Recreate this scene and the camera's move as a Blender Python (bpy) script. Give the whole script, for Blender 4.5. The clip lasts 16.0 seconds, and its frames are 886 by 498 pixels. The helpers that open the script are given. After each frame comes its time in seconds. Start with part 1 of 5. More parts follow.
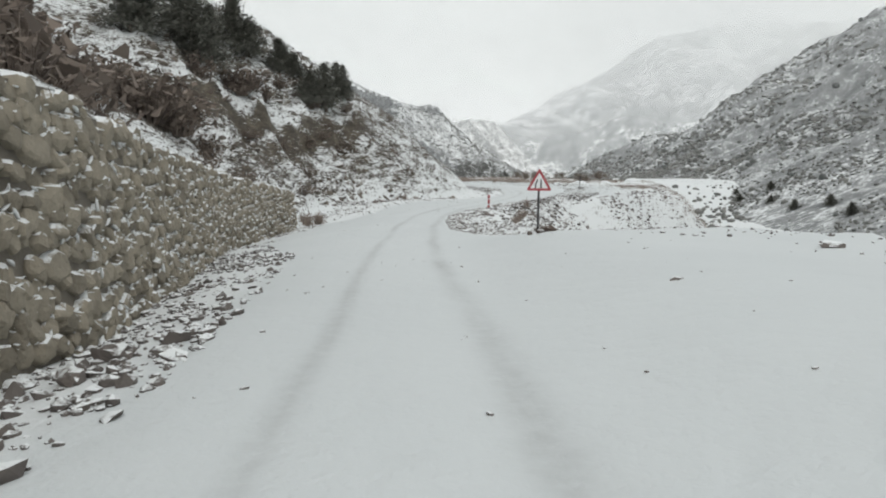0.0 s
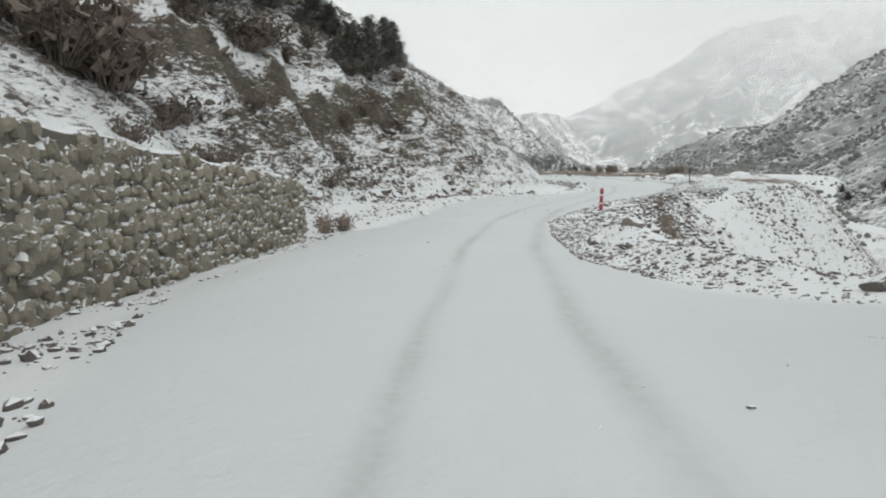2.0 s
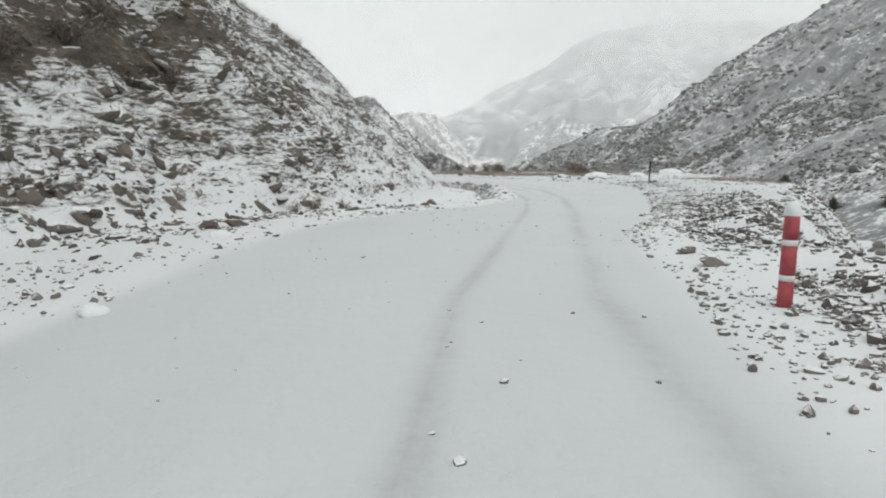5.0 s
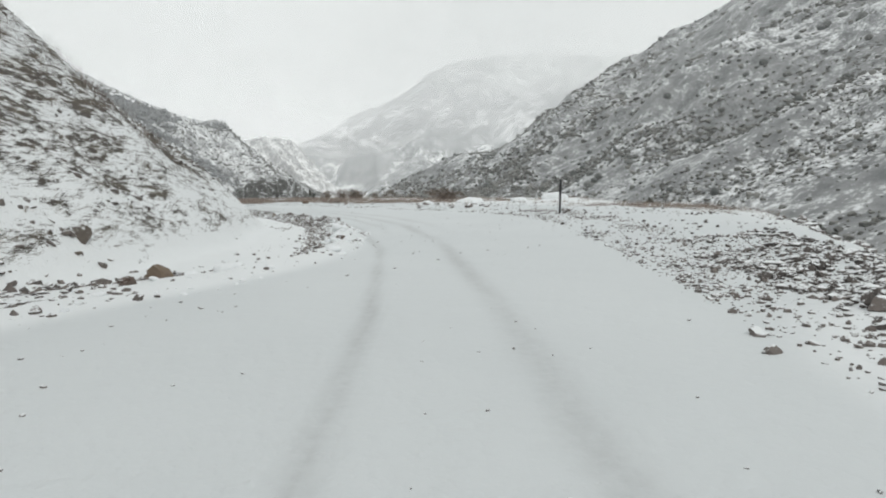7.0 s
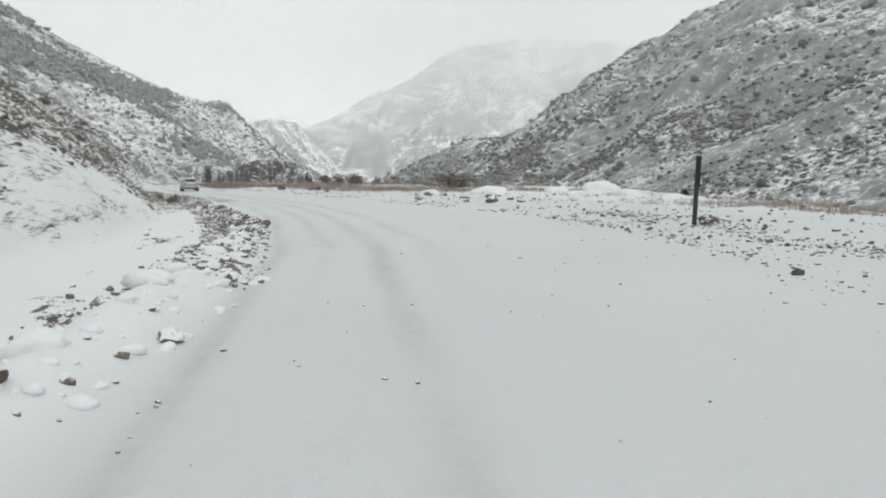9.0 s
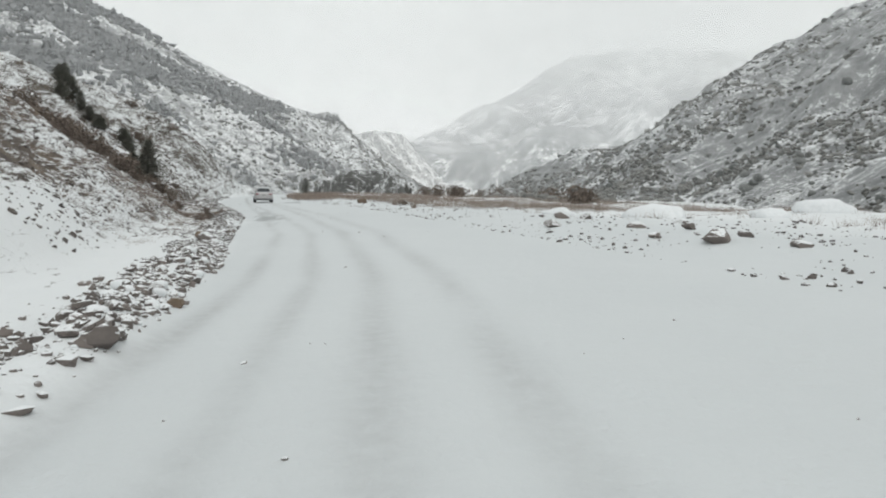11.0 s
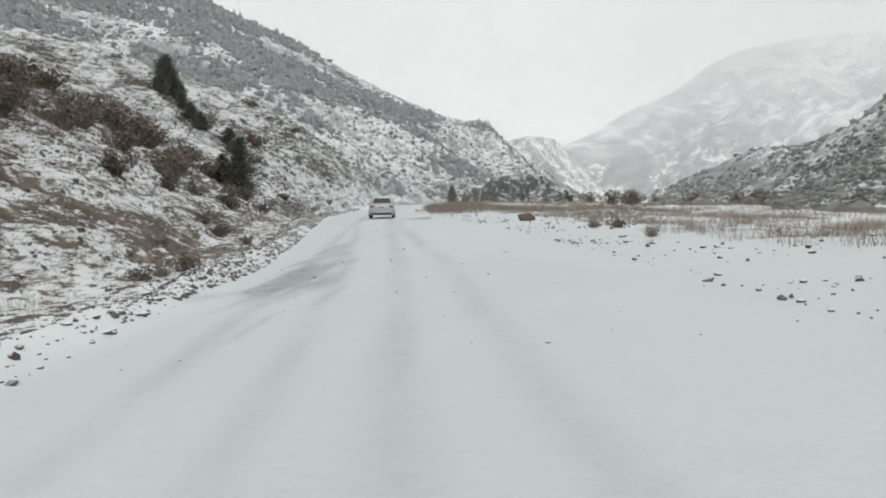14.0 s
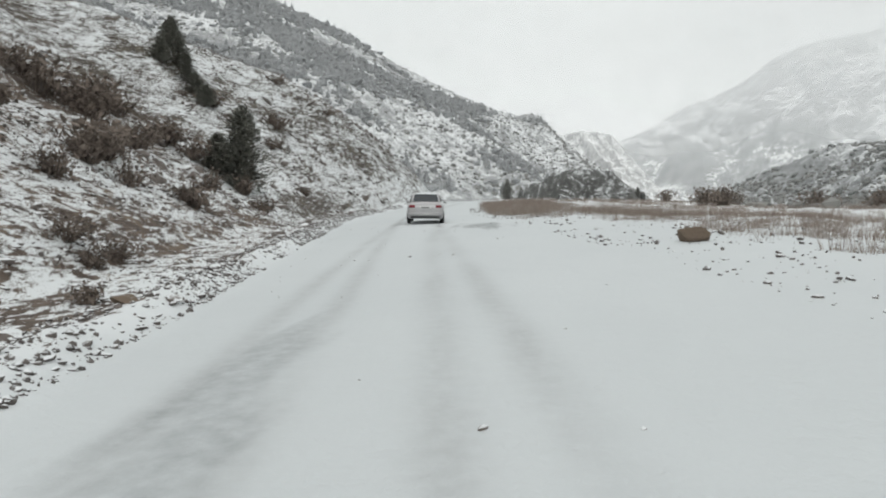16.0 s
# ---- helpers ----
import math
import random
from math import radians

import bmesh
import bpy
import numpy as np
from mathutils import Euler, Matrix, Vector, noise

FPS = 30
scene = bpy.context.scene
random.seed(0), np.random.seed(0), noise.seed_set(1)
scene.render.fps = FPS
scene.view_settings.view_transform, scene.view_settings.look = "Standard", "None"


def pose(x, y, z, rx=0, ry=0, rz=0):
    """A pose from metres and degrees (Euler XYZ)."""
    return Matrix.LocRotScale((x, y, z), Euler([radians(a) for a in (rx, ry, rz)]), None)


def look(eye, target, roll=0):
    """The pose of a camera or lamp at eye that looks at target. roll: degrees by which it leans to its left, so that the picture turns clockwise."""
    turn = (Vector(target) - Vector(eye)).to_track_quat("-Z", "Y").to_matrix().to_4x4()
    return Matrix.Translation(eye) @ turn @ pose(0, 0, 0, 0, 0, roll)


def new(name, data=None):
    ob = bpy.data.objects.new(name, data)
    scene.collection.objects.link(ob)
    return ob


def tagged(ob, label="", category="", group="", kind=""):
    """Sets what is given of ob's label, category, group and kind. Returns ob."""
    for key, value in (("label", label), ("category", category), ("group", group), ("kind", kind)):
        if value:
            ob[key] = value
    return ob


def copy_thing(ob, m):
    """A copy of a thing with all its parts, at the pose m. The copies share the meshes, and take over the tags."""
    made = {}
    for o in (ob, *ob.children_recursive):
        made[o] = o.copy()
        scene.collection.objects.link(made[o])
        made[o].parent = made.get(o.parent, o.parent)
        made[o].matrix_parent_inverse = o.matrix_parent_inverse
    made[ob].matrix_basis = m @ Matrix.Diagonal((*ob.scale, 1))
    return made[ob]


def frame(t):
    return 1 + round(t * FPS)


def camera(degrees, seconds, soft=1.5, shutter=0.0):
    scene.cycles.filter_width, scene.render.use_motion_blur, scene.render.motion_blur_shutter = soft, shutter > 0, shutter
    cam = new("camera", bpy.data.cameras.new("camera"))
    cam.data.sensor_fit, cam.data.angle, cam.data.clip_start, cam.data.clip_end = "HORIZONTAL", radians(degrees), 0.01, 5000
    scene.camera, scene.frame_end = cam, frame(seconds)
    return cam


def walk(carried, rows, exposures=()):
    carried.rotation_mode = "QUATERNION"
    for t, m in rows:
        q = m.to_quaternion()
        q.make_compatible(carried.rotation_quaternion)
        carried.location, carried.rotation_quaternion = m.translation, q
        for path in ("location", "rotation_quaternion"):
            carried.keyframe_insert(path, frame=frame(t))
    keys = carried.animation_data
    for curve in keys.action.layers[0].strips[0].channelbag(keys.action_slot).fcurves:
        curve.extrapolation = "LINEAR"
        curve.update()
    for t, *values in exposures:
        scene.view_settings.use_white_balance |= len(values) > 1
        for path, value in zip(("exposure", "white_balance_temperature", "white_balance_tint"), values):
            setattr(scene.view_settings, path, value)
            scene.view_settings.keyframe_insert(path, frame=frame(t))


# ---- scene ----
# Snowy mountain road: the camera's way first, then light, materials, land and things.
cam = camera(66.63, 16.0, soft=2.0)
PATH = [
    (0, pose(-0.000, 0.000, 2.423, 83.51, 0.42, 0.00)),
    (0.5, pose(-0.225, 3.659, 2.299, 83.61, 0.94, 2.37)),
    (1, pose(-0.482, 7.247, 2.156, 83.43, 1.15, 4.30)),
    (1.5, pose(-0.838, 10.905, 2.004, 83.18, 0.41, 5.12)),
    (2, pose(-1.180, 14.581, 1.857, 83.11, 0.11, 5.12)),
    (2.5, pose(-1.486, 18.281, 1.703, 83.50, 0.22, 4.89)),
    (3, pose(-1.739, 22.092, 1.563, 83.43, 0.23, 4.35)),
    (3.5, pose(-1.852, 25.877, 1.477, 83.38, 0.26, 3.15)),
    (4, pose(-1.789, 29.653, 1.447, 83.05, 0.05, 0.91)),
    (4.5, pose(-1.550, 33.424, 1.450, 82.85, 0.11, -1.98)),
    (5, pose(-1.136, 37.194, 1.467, 83.16, 0.39, -5.23)),
    (5.5, pose(-0.546, 40.967, 1.475, 84.42, -0.05, -8.47)),
    (6, pose(0.178, 44.637, 1.455, 85.11, 0.01, -11.10)),
    (6.5, pose(1.195, 48.499, 1.415, 84.92, 0.39, -14.69)),
    (7, pose(2.396, 52.328, 1.388, 85.23, 1.01, -16.98)),
    (7.5, pose(3.651, 56.216, 1.370, 85.12, 0.54, -17.59)),
    (8, pose(4.854, 60.085, 1.363, 84.75, 0.56, -17.92)),
    (8.5, pose(5.849, 63.492, 1.361, 84.15, 0.20, -17.30)),
    (9, pose(6.753, 66.926, 1.375, 84.10, 0.01, -16.31)),
    (9.5, pose(7.568, 70.397, 1.387, 84.39, 0.04, -14.86)),
    (10, pose(8.295, 73.915, 1.391, 84.84, 0.16, -12.82)),
    (10.5, pose(8.934, 77.485, 1.388, 85.28, -0.02, -10.17)),
    (11, pose(9.391, 81.023, 1.382, 85.09, -0.74, -7.60)),
    (11.5, pose(9.681, 84.721, 1.370, 85.35, -0.99, -4.87)),
    (12, pose(9.813, 88.397, 1.384, 86.03, -0.07, -2.18)),
    (12.5, pose(9.742, 92.158, 1.404, 85.89, 0.33, 0.37)),
    (13, pose(9.620, 95.613, 1.402, 85.36, 0.69, 2.26)),
    (13.5, pose(9.384, 99.110, 1.406, 85.34, 0.45, 3.86)),
    (14, pose(9.071, 102.672, 1.400, 85.69, 0.30, 5.10)),
    (14.5, pose(8.594, 106.305, 1.398, 85.63, 0.35, 6.26)),
    (15, pose(8.065, 109.789, 1.428, 85.66, 0.17, 7.33)),
    (15.5, pose(7.477, 113.145, 1.438, 85.51, -0.07, 8.27)),
    (16, pose(6.811, 116.519, 1.448, 85.33, -0.39, 9.25)),
]
walk(cam, PATH)

# ---- light: a bright overcast sky ----
world = bpy.data.worlds.new("overcast_sky")
scene.world = world
world.use_nodes = True
wn, wl = world.node_tree.nodes, world.node_tree.links
wn.clear()
sky = wn.new("ShaderNodeTexSky")
sky.sky_type, sky.sun_disc = "NISHITA", False
sky.sun_elevation, sky.sun_rotation = radians(38), radians(-150)
grey = wn.new("ShaderNodeHueSaturation")
grey.inputs["Saturation"].default_value = 0.12
grey.inputs["Value"].default_value = 0.10
cloud = wn.new("ShaderNodeMixRGB")
cloud.inputs["Fac"].default_value = 0.88
cloud.inputs["Color2"].default_value = (0.912, 0.938, 0.933, 1)
back = wn.new("ShaderNodeBackground")
back.inputs["Strength"].default_value = 1.0
wout = wn.new("ShaderNodeOutputWorld")
wl.new(sky.outputs[0], grey.inputs["Color"])
wl.new(grey.outputs[0], cloud.inputs["Color1"])
wl.new(cloud.outputs[0], back.inputs["Color"])
wl.new(back.outputs[0], wout.inputs["Surface"])
sun = new("sun", bpy.data.lights.new("sun", "SUN"))
sun.data.energy, sun.data.angle, sun.data.color = 0.6, radians(25), (1, 0.97, 0.93)
sun.matrix_world = look((40, -60, 90), (0, 30, 0))
scene.view_settings.exposure = 0.0

# ---- land form ----
RNG = np.random.default_rng(7)
HASH = RNG.random((256, 256))


def vnoise(x, y):
    x, y = np.asarray(x, float), np.asarray(y, float)
    i, j = np.floor(x).astype(int), np.floor(y).astype(int)
    u, v = x - i, y - j
    u, v = u * u * (3 - 2 * u), v * v * (3 - 2 * v)
    i0, i1, j0, j1 = i % 256, (i + 1) % 256, j % 256, (j + 1) % 256
    a, b, c, d = HASH[i0, j0], HASH[i1, j0], HASH[i0, j1], HASH[i1, j1]
    return (a + (b - a) * u) * (1 - v) + (c + (d - c) * u) * v - 0.5


def fbm(x, y, octaves=4, gain=0.5):
    total, amp = 0.0, 1.0
    for k in range(octaves):
        total = total + amp * vnoise(x * 2 ** k + 17.3 * k, y * 2 ** k - 9.1 * k)
        amp *= gain
    return total


def ridged(x, y, octaves=4, gain=0.55):
    total, amp = 0.0, 1.0
    for k in range(octaves):
        total = total + amp * (1 - 4 * np.abs(vnoise(x * 2 ** k + 31.7 * k, y * 2 ** k + 5.3 * k)))
        amp *= gain
    return total


def sstep(a, b, x):
    t = np.clip((x - a) / (b - a), 0, 1)
    return t * t * (3 - 2 * t)


def curve(table):
    ys, vs = zip(*table)
    return lambda y: np.interp(y, ys, vs)


# plan, by the distance y along the valley: the road's edges, its height, the slope beside it
edge_left = curve([(-30, -2.2), (5, -2.7), (9, -3.2), (12, -3.6), (18, -4.5), (22, -6.1), (25, -7.0), (30, -7.6), (36, -7.3), (41, -6.7), (46, -5.3), (51, -4.1),
                   (57.6, -2.0), (62, 0.25), (66, 3.4), (70, 5.2), (77, 6.8), (87, 7.2), (95, 6.6), (103, 5.5), (112, 4.4),
                   (117, 3.7), (124, 2.2), (137, -0.9), (150, -4.0), (160, -5.8), (184, -9.3), (216, -11.5), (240, -14), (300, -26)])
edge_right = curve([(-30, 9), (14, 8.4), (17.5, 8.2), (19.5, 6.2), (20.8, 4.0), (21.8, 2.9), (22.8, 2.4), (24.1, 2.0), (25.6, 1.3), (27.8, 0.5), (33, 0.3), (37, 0.5), (42, 1.7), (45, 2.7), (52, 4.5),
                    (56, 6.7), (61, 8.9), (68, 11.6), (74, 13.5), (80, 15), (86, 15.4), (92, 15.0), (98, 14.2), (111, 12.3),
                    (116, 11.6), (128, 9.4), (147, 5.2), (159, 1.9), (184, -1), (216, -3.2), (240, -6), (300, -18)])
drive_x = curve([(-30, 0), (0, 0), (7, -0.45), (14.6, -1.2), (22, -1.75), (29.6, -1.8), (37, -1.15), (44.6, 0.2), (52, 2.4), (60, 4.85), (70, 7.5), (81, 9.4),
                 (92, 9.75), (103, 9.05), (116.5, 6.8), (135, 3.0), (152, -0.3), (184, -5.2), (240, -10)])
road_z = curve([(-30, 2.0), (0, 1.02), (8, 0.72), (16, 0.4), (24, 0.11), (32, 0.05), (40, 0.07), (48, 0.02), (64, -0.04), (80, -0.02), (112, 0.03), (400, 0.0)])
slope_tan = curve([(-30, 0.8), (30, 0.8), (42, 0.8), (52, 0.95), (64, 1.0), (72, 0.92), (78, 1.05), (88, 1.0), (96, 0.85), (104, 0.9), (109, 0.95), (116, 0.62), (126, 0.6), (142, 0.6), (156, 0.58), (164, 0.67), (170, 0.85), (180, 0.9), (190, 1.25), (226, 1.3), (300, 1.2)])
crest = curve([(-30, 34), (20, 32), (40, 26), (52, 22.5), (60, 20.5), (67, 17.0), (72, 14.6), (77, 11.4), (82, 8.2), (88, 5.6), (95, 5), (105, 6.5), (115, 9.5),
               (130, 12.5), (150, 15.6), (162, 17.4), (175, 17.4), (190, 15), (205, 12.5), (226, 9.5), (240, 4), (252, 0)])
verge = curve([(-30, 2.0), (30, 2.0), (38, 2.0), (46, 2.4), (54, 3.2), (60, 3.7), (64.5, 3.5), (66.4, 2.6), (68, 1.75), (70, 1.25), (73, 1.45), (77, 1.75), (81, 1.5), (86, 1.15), (92, 1.1), (100, 1.0), (114, 1.1), (150, 1.0), (300, 1)])
# the height above the road of the cut's upper ledge
ledge_up = curve([(30, 9.5), (38, 8.6), (44, 6.8), (49, 5.0), (56, 4.8), (61, 5.4), (67, 7.2), (74, 9.0), (80, 12)])
# where the slope begins to rise, left of the road's edge
foot = curve([(-30, 2.0), (36, 1.6), (40, 1.8), (46, 3.3), (50, 4.2), (54, 4.5), (60, 4.3), (75, 4.1), (82, 4.0), (86, 3.5), (97, 2.7), (108, 2.9), (117, 2.7), (126, 3.0), (140, 2.9), (154, 3.4), (170, 3.0), (178, 1.9), (186, 0.8), (200, 0.2), (300, 0.2)])
# the verge sinks towards the wall's foot
verge_z = curve([(-30, 1.6), (0, 0.75), (7.4, 0.4), (15.4, -0.05), (24, -0.35), (28, -0.66), (35, -0.8), (40, -0.8), (46, -0.4), (54, 0.02), (400, 0.0)])
# the retaining wall
WALL = [(-26, -3.1), (0, -3.6), (8, -4.3), (16.5, -6.2), (23.6, -7.75), (28, -8.45), (33, -8.75), (39.2, -8.6)]
wall_x = curve(WALL)
wall_top = curve([(-26, 4.6), (7, 3.45), (10.7, 3.2), (15.5, 2.86), (26, 2.42), (30.7, 2.1), (36.3, 1.64), (39.2, 1.3)])
WALL_END = 39.2
# how far right of the road the ground begins to fall to the river
brink = curve([(-30, 1.0), (14, 1.2), (18, 2.0), (22, 3.2), (26, 2.6), (40, 2.2), (50, 2.0), (56, 3.0), (62, 4.3), (66, 5.2), (70, 7), (76, 9.2), (80, 10.5), (100, 17), (122, 25), (160, 36), (200, 60)])


def smoothmin(a, b, k):
    h = np.clip(0.5 + 0.5 * (b - a) / k, 0, 1)
    return b + (a - b) * h - k * h * (1 - h)


rut_off = curve([(0, -0.1), (12, 0.2), (24, 0.6), (47, 0.25), (62, -0.3), (80, -1.0), (110, -1.0), (135, -0.5), (150, 0.0)])


def ruts(x, y):
    """Where wheels have pressed the snow: the ruts of the cars that went before."""
    x, y = np.asarray(x, float), np.asarray(y, float)
    c = drive_x(y)
    first, second = c + rut_off(y), c + 0.02
    half = 0.82 + 0.18 * sstep(60, 85, y)
    w = 0.0
    for mid, half_, deep in ((first, half, 0.85 - 0.15 * sstep(72, 86, y)), (second, 1.02, 0.62 * sstep(72, 86, y))):
        for side in (-1, 1):
            wide = 0.14 + 0.03 * side + 0.06 * sstep(66, 84, y)
            w = w + deep * (np.exp(-((x - mid - side * half_) / wide) ** 2) + 0.12 * np.exp(-((x - mid - side * half_) / 0.35) ** 2))
    return np.clip(w * (0.75 + 0.8 * fbm(x * 1.5, y * 0.35, 3)), 0, 1.2)


def bare_ice(x, y):
    """Patches of wet asphalt and ice that show through."""
    x, y = np.asarray(x, float), np.asarray(y, float)
    f = 0.0
    for cx, cy, rx, ry, bare in ((5.3, 114.6, 0.8, 3.8, 0.8), (4.5, 121.2, 0.45, 3.8, 0.5), (4.0, 144.4, 1.1, 2.6, 0.9)):
        r = np.sqrt(((x - cx - 0.12 * (cy - y)) / rx) ** 2 + ((y - cy) / ry) ** 2)
        f = np.maximum(f, bare * sstep(1.15, 0.35, r + 0.9 * fbm(x * 3.2, y * 0.5, 3)))
    return f


def land(x, y):
    """Height, and how stony and how earthy the ground is, at points of the plan."""
    x, y = np.asarray(x, float), np.asarray(y, float)
    wob = 0.35 * fbm(x * 0.25, y * 0.25, 3)
    middle = drive_x(y) - 1.5
    lower = np.where(y < WALL_END, wall_x(y), edge_left(y))
    base = road_z(y) + (verge_z(y) - road_z(y)) * sstep(58, 50, y) * np.clip((middle - x) / np.maximum(middle - lower, 0.5), 0, 1) ** 1.3
    el, er = edge_left(y) + wob, edge_right(y) + wob
    near = sstep(420, 260, y) * sstep(200, 90, np.abs(x))
    # left side
    dl = el - x
    v = verge(y)
    rise = foot(y)
    up = np.maximum(0, dl - rise)
    lift = up * slope_tan(y) * sstep(0, 1.4, up + 0.45)
    c = crest(y)
    back = 0.06 * np.maximum(0, dl - rise - c / np.maximum(slope_tan(y), 0.1))
    lift = np.where(lift > 0, smoothmin(lift, c + back, 2.2 + 0.12 * c), 0)
    lift = np.maximum(lift, 0)
    # behind the retaining wall
    beh = wall_x(y) - x
    wall_on = (y < WALL_END) & (beh > 0.35)
    fill = wall_top(y) - base + np.maximum(0, beh - 1.0) * 0.62 * sstep(0, 6, beh)
    fill = smoothmin(fill, c, 6)
    lift_w = np.where(wall_on, np.maximum(fill, 0), np.where(y < WALL_END, 0.0, lift))
    blend = sstep(WALL_END + 7, WALL_END, y)
    end_lift = np.maximum(0, wall_x(WALL_END) - 0.6 - x) * 0.62
    lift = np.where(y < WALL_END, lift_w, lift * (1 - blend) + blend * np.minimum(np.maximum(lift, 0), end_lift + 0.4))
    low_rock = 0.66 + 0.2 * sstep(34, 42, y) * sstep(66, 58, y) + 0.13 * sstep(92, 104, y) * sstep(160, 145, y)
    smooth = sstep(60, 68, y) * sstep(102, 92, y)
    rock = (low_rock + (1 - low_rock) * sstep(0.8, 3.6, lift)) * (1 - smooth * (0.17 - 0.15 * sstep(0.45, 0.95, lift / np.maximum(c, 1)))) * sstep(0.15, 0.9, lift) * sstep(0, 1, dl) * (1 - 0.15 * sstep(70, 60, y)) * (1 - 0.4 * sstep(6.5, 2.5, beh) * sstep(WALL_END + 1, WALL_END - 3, y)) * (1 - 0.16 * sstep(140, 156, y)) * (1 - 0.2 * sstep(102, 110, y) * sstep(5.5, 3.5, lift)) * (1 - 0.4 * sstep(88, 94, y) * sstep(111, 105, y) * sstep(2.6, 1.0, lift))
    nose = sstep(30, 46, y) * sstep(74, 60, y)
    cliff = ledge_up(y) + 1.1 * fbm(x * 0.11 + 2, y * 0.11, 3)
    above = lift - cliff
    lift = lift + nose * sstep(40, 48, y) * 1.35 * sstep(0, 0.4, above) * sstep(22, 12, lift)
    cut = nose * sstep(42, 49, y) * np.exp(-((above - 0.05) / 0.42) ** 2)
    rock = rock * (1 - 0.34 * nose * sstep(0.5, 0.9, above) * sstep(6, 3, above)) * (1 - cut) + 1.5 * cut
    amp = (0.14 + 0.3 * sstep(92, 104, y) + 0.3 * sstep(34, 28, y) + 1.2 * nose) * sstep(0.2, 4, lift)
    rel = ridged(x * 0.16 + 0.05 * y, y * 0.13 + 3, 5) - 0.6
    z = base + lift + amp * rel * 0.75 + amp * 0.75 * fbm(x * 0.95, y * 0.95, 3)
    # berm of ploughed snow and stones on the left verge
    berm = np.exp(-((dl - 0.35 * v) / (0.2 + 0.22 * v)) ** 2) * sstep(36, 60, y) * (0.35 + 0.65 * sstep(65, 69, y)) * (0.22 + 0.25 * np.clip(fbm(x * 0.5, y * 0.5, 2) + 0.2, 0, 1))
    z = z + berm + 0.10 * fbm(x * 0.9, y * 0.9, 3) * sstep(-0.2, 1.0, dl) * sstep(6, 2, lift)
    # the ditch at the slope's foot
    z = z - 0.16 * np.exp(-((dl - v) / 0.32) ** 2) * sstep(65, 69, y) * sstep(104, 92, y)
    # right side
    dr = x - er
    spur = sstep(20, 25, y) * sstep(66, 54, y)
    strip = 1.7 + 1.4 * sstep(36, 46, y)
    bank = spur * 0.26 * np.exp(-((dr - strip) / 0.7) ** 2)
    heap = sstep(44, 62, y) * sstep(104, 84, y) * 0.12 * sstep(0.5, 3, dr) * sstep(11, 5, dr)
    fall = -2.4 * sstep(9, 26, dr) * sstep(105, 60, y) - 8.6 * sstep(0, 11, dr - brink(y)) * sstep(235, 150, y) - 0.7 * sstep(14, 60, dr)
    fall = fall * sstep(0, 1, dr)
    z = z + bank + heap + fall
    z = z + sstep(0.0, 1.5, dr) * (0.16 * fbm(x * 0.8, y * 0.8, 4) + 0.5 * fbm(x * 0.09, y * 0.09, 2) * sstep(2, 12, dr))
    # the carriageway leans a little; the right shoulder lies higher
    lean = np.clip(0.05 * (x - drive_x(y)), -0.22, 0.42) * sstep(56, 76, y) * sstep(-40, -8, x - drive_x(y)) * sstep(70, 30, dr)
    lean = lean + 0.5 * sstep(0.3, 3.6, x) * sstep(27, 18, y) * sstep(30, 12, dr)
    z = z + lean
    # wheel ruts
    z = z - 0.02 * ruts(x, y)
    # carriageway: almost even
    z = z + 0.012 * fbm(x * 1.3, y * 0.4, 2)
    valley = sstep(22, 40, dr) * sstep(130, 60, y) * 0.9
    stony = np.maximum(sstep(-0.2, 0.8, dl) * sstep(4.5 + 2.5 * sstep(104, 110, y), 2.0 + 2.5 * sstep(104, 110, y), dl) * (0.5 + 0.2 * sstep(95, 108, y) + 0.5 * sstep(102, 112, y) * sstep(190, 160, y)), sstep(0.0, 0.8, dr) * sstep(strip + 0.5, strip - 0.6, dr) * (0.4 + 0.1 * spur + 0.25 * spur * sstep(36, 44, y)))
    stony = np.maximum(stony, valley)
    wide = 9.0 * np.maximum(sstep(22, 18, y), sstep(56, 66, y))
    onroad = sstep(0.3, -0.5, dl) * sstep(0.3 + 1.3 * wide, -0.5 + 0.4 * wide, dr)
    far_z = -6 - 3 * sstep(60, 140, x) * sstep(200, 80, y) + 4.0 * fbm(x * 0.004, y * 0.004, 3)
    w = near
    return z * w + far_z * (1 - w), np.clip(rock, 0, 1.5) * w, np.clip(stony, 0, 1.3) * w, onroad * w


def land_z(x, y):
    return float(land(np.array([x]), np.array([y]))[0][0])


# ---- materials ----
def mat(name, rough=0.8):
    m = bpy.data.materials.new(name)
    m.use_nodes = True
    n, l = m.node_tree.nodes, m.node_tree.links
    b = n["Principled BSDF"]
    b.inputs["Roughness"].default_value = rough
    b.inputs["Specular IOR Level"].default_value = 0.3
    return m, n, l, b


def coords(n, l, scale=1.0, obj=False):
    c = n.new("ShaderNodeTexCoord") if obj else n.new("ShaderNodeNewGeometry")
    return c.outputs["Object"] if obj else c.outputs["Position"]


def noise_node(n, l, vec, scale, detail=4, rough=0.55):
    t = n.new("ShaderNodeTexNoise")
    t.inputs["Scale"].default_value, t.inputs["Detail"].default_value, t.inputs["Roughness"].default_value = scale, detail, rough
    l.new(vec, t.inputs["Vector"])
    return t.outputs["Fac"]


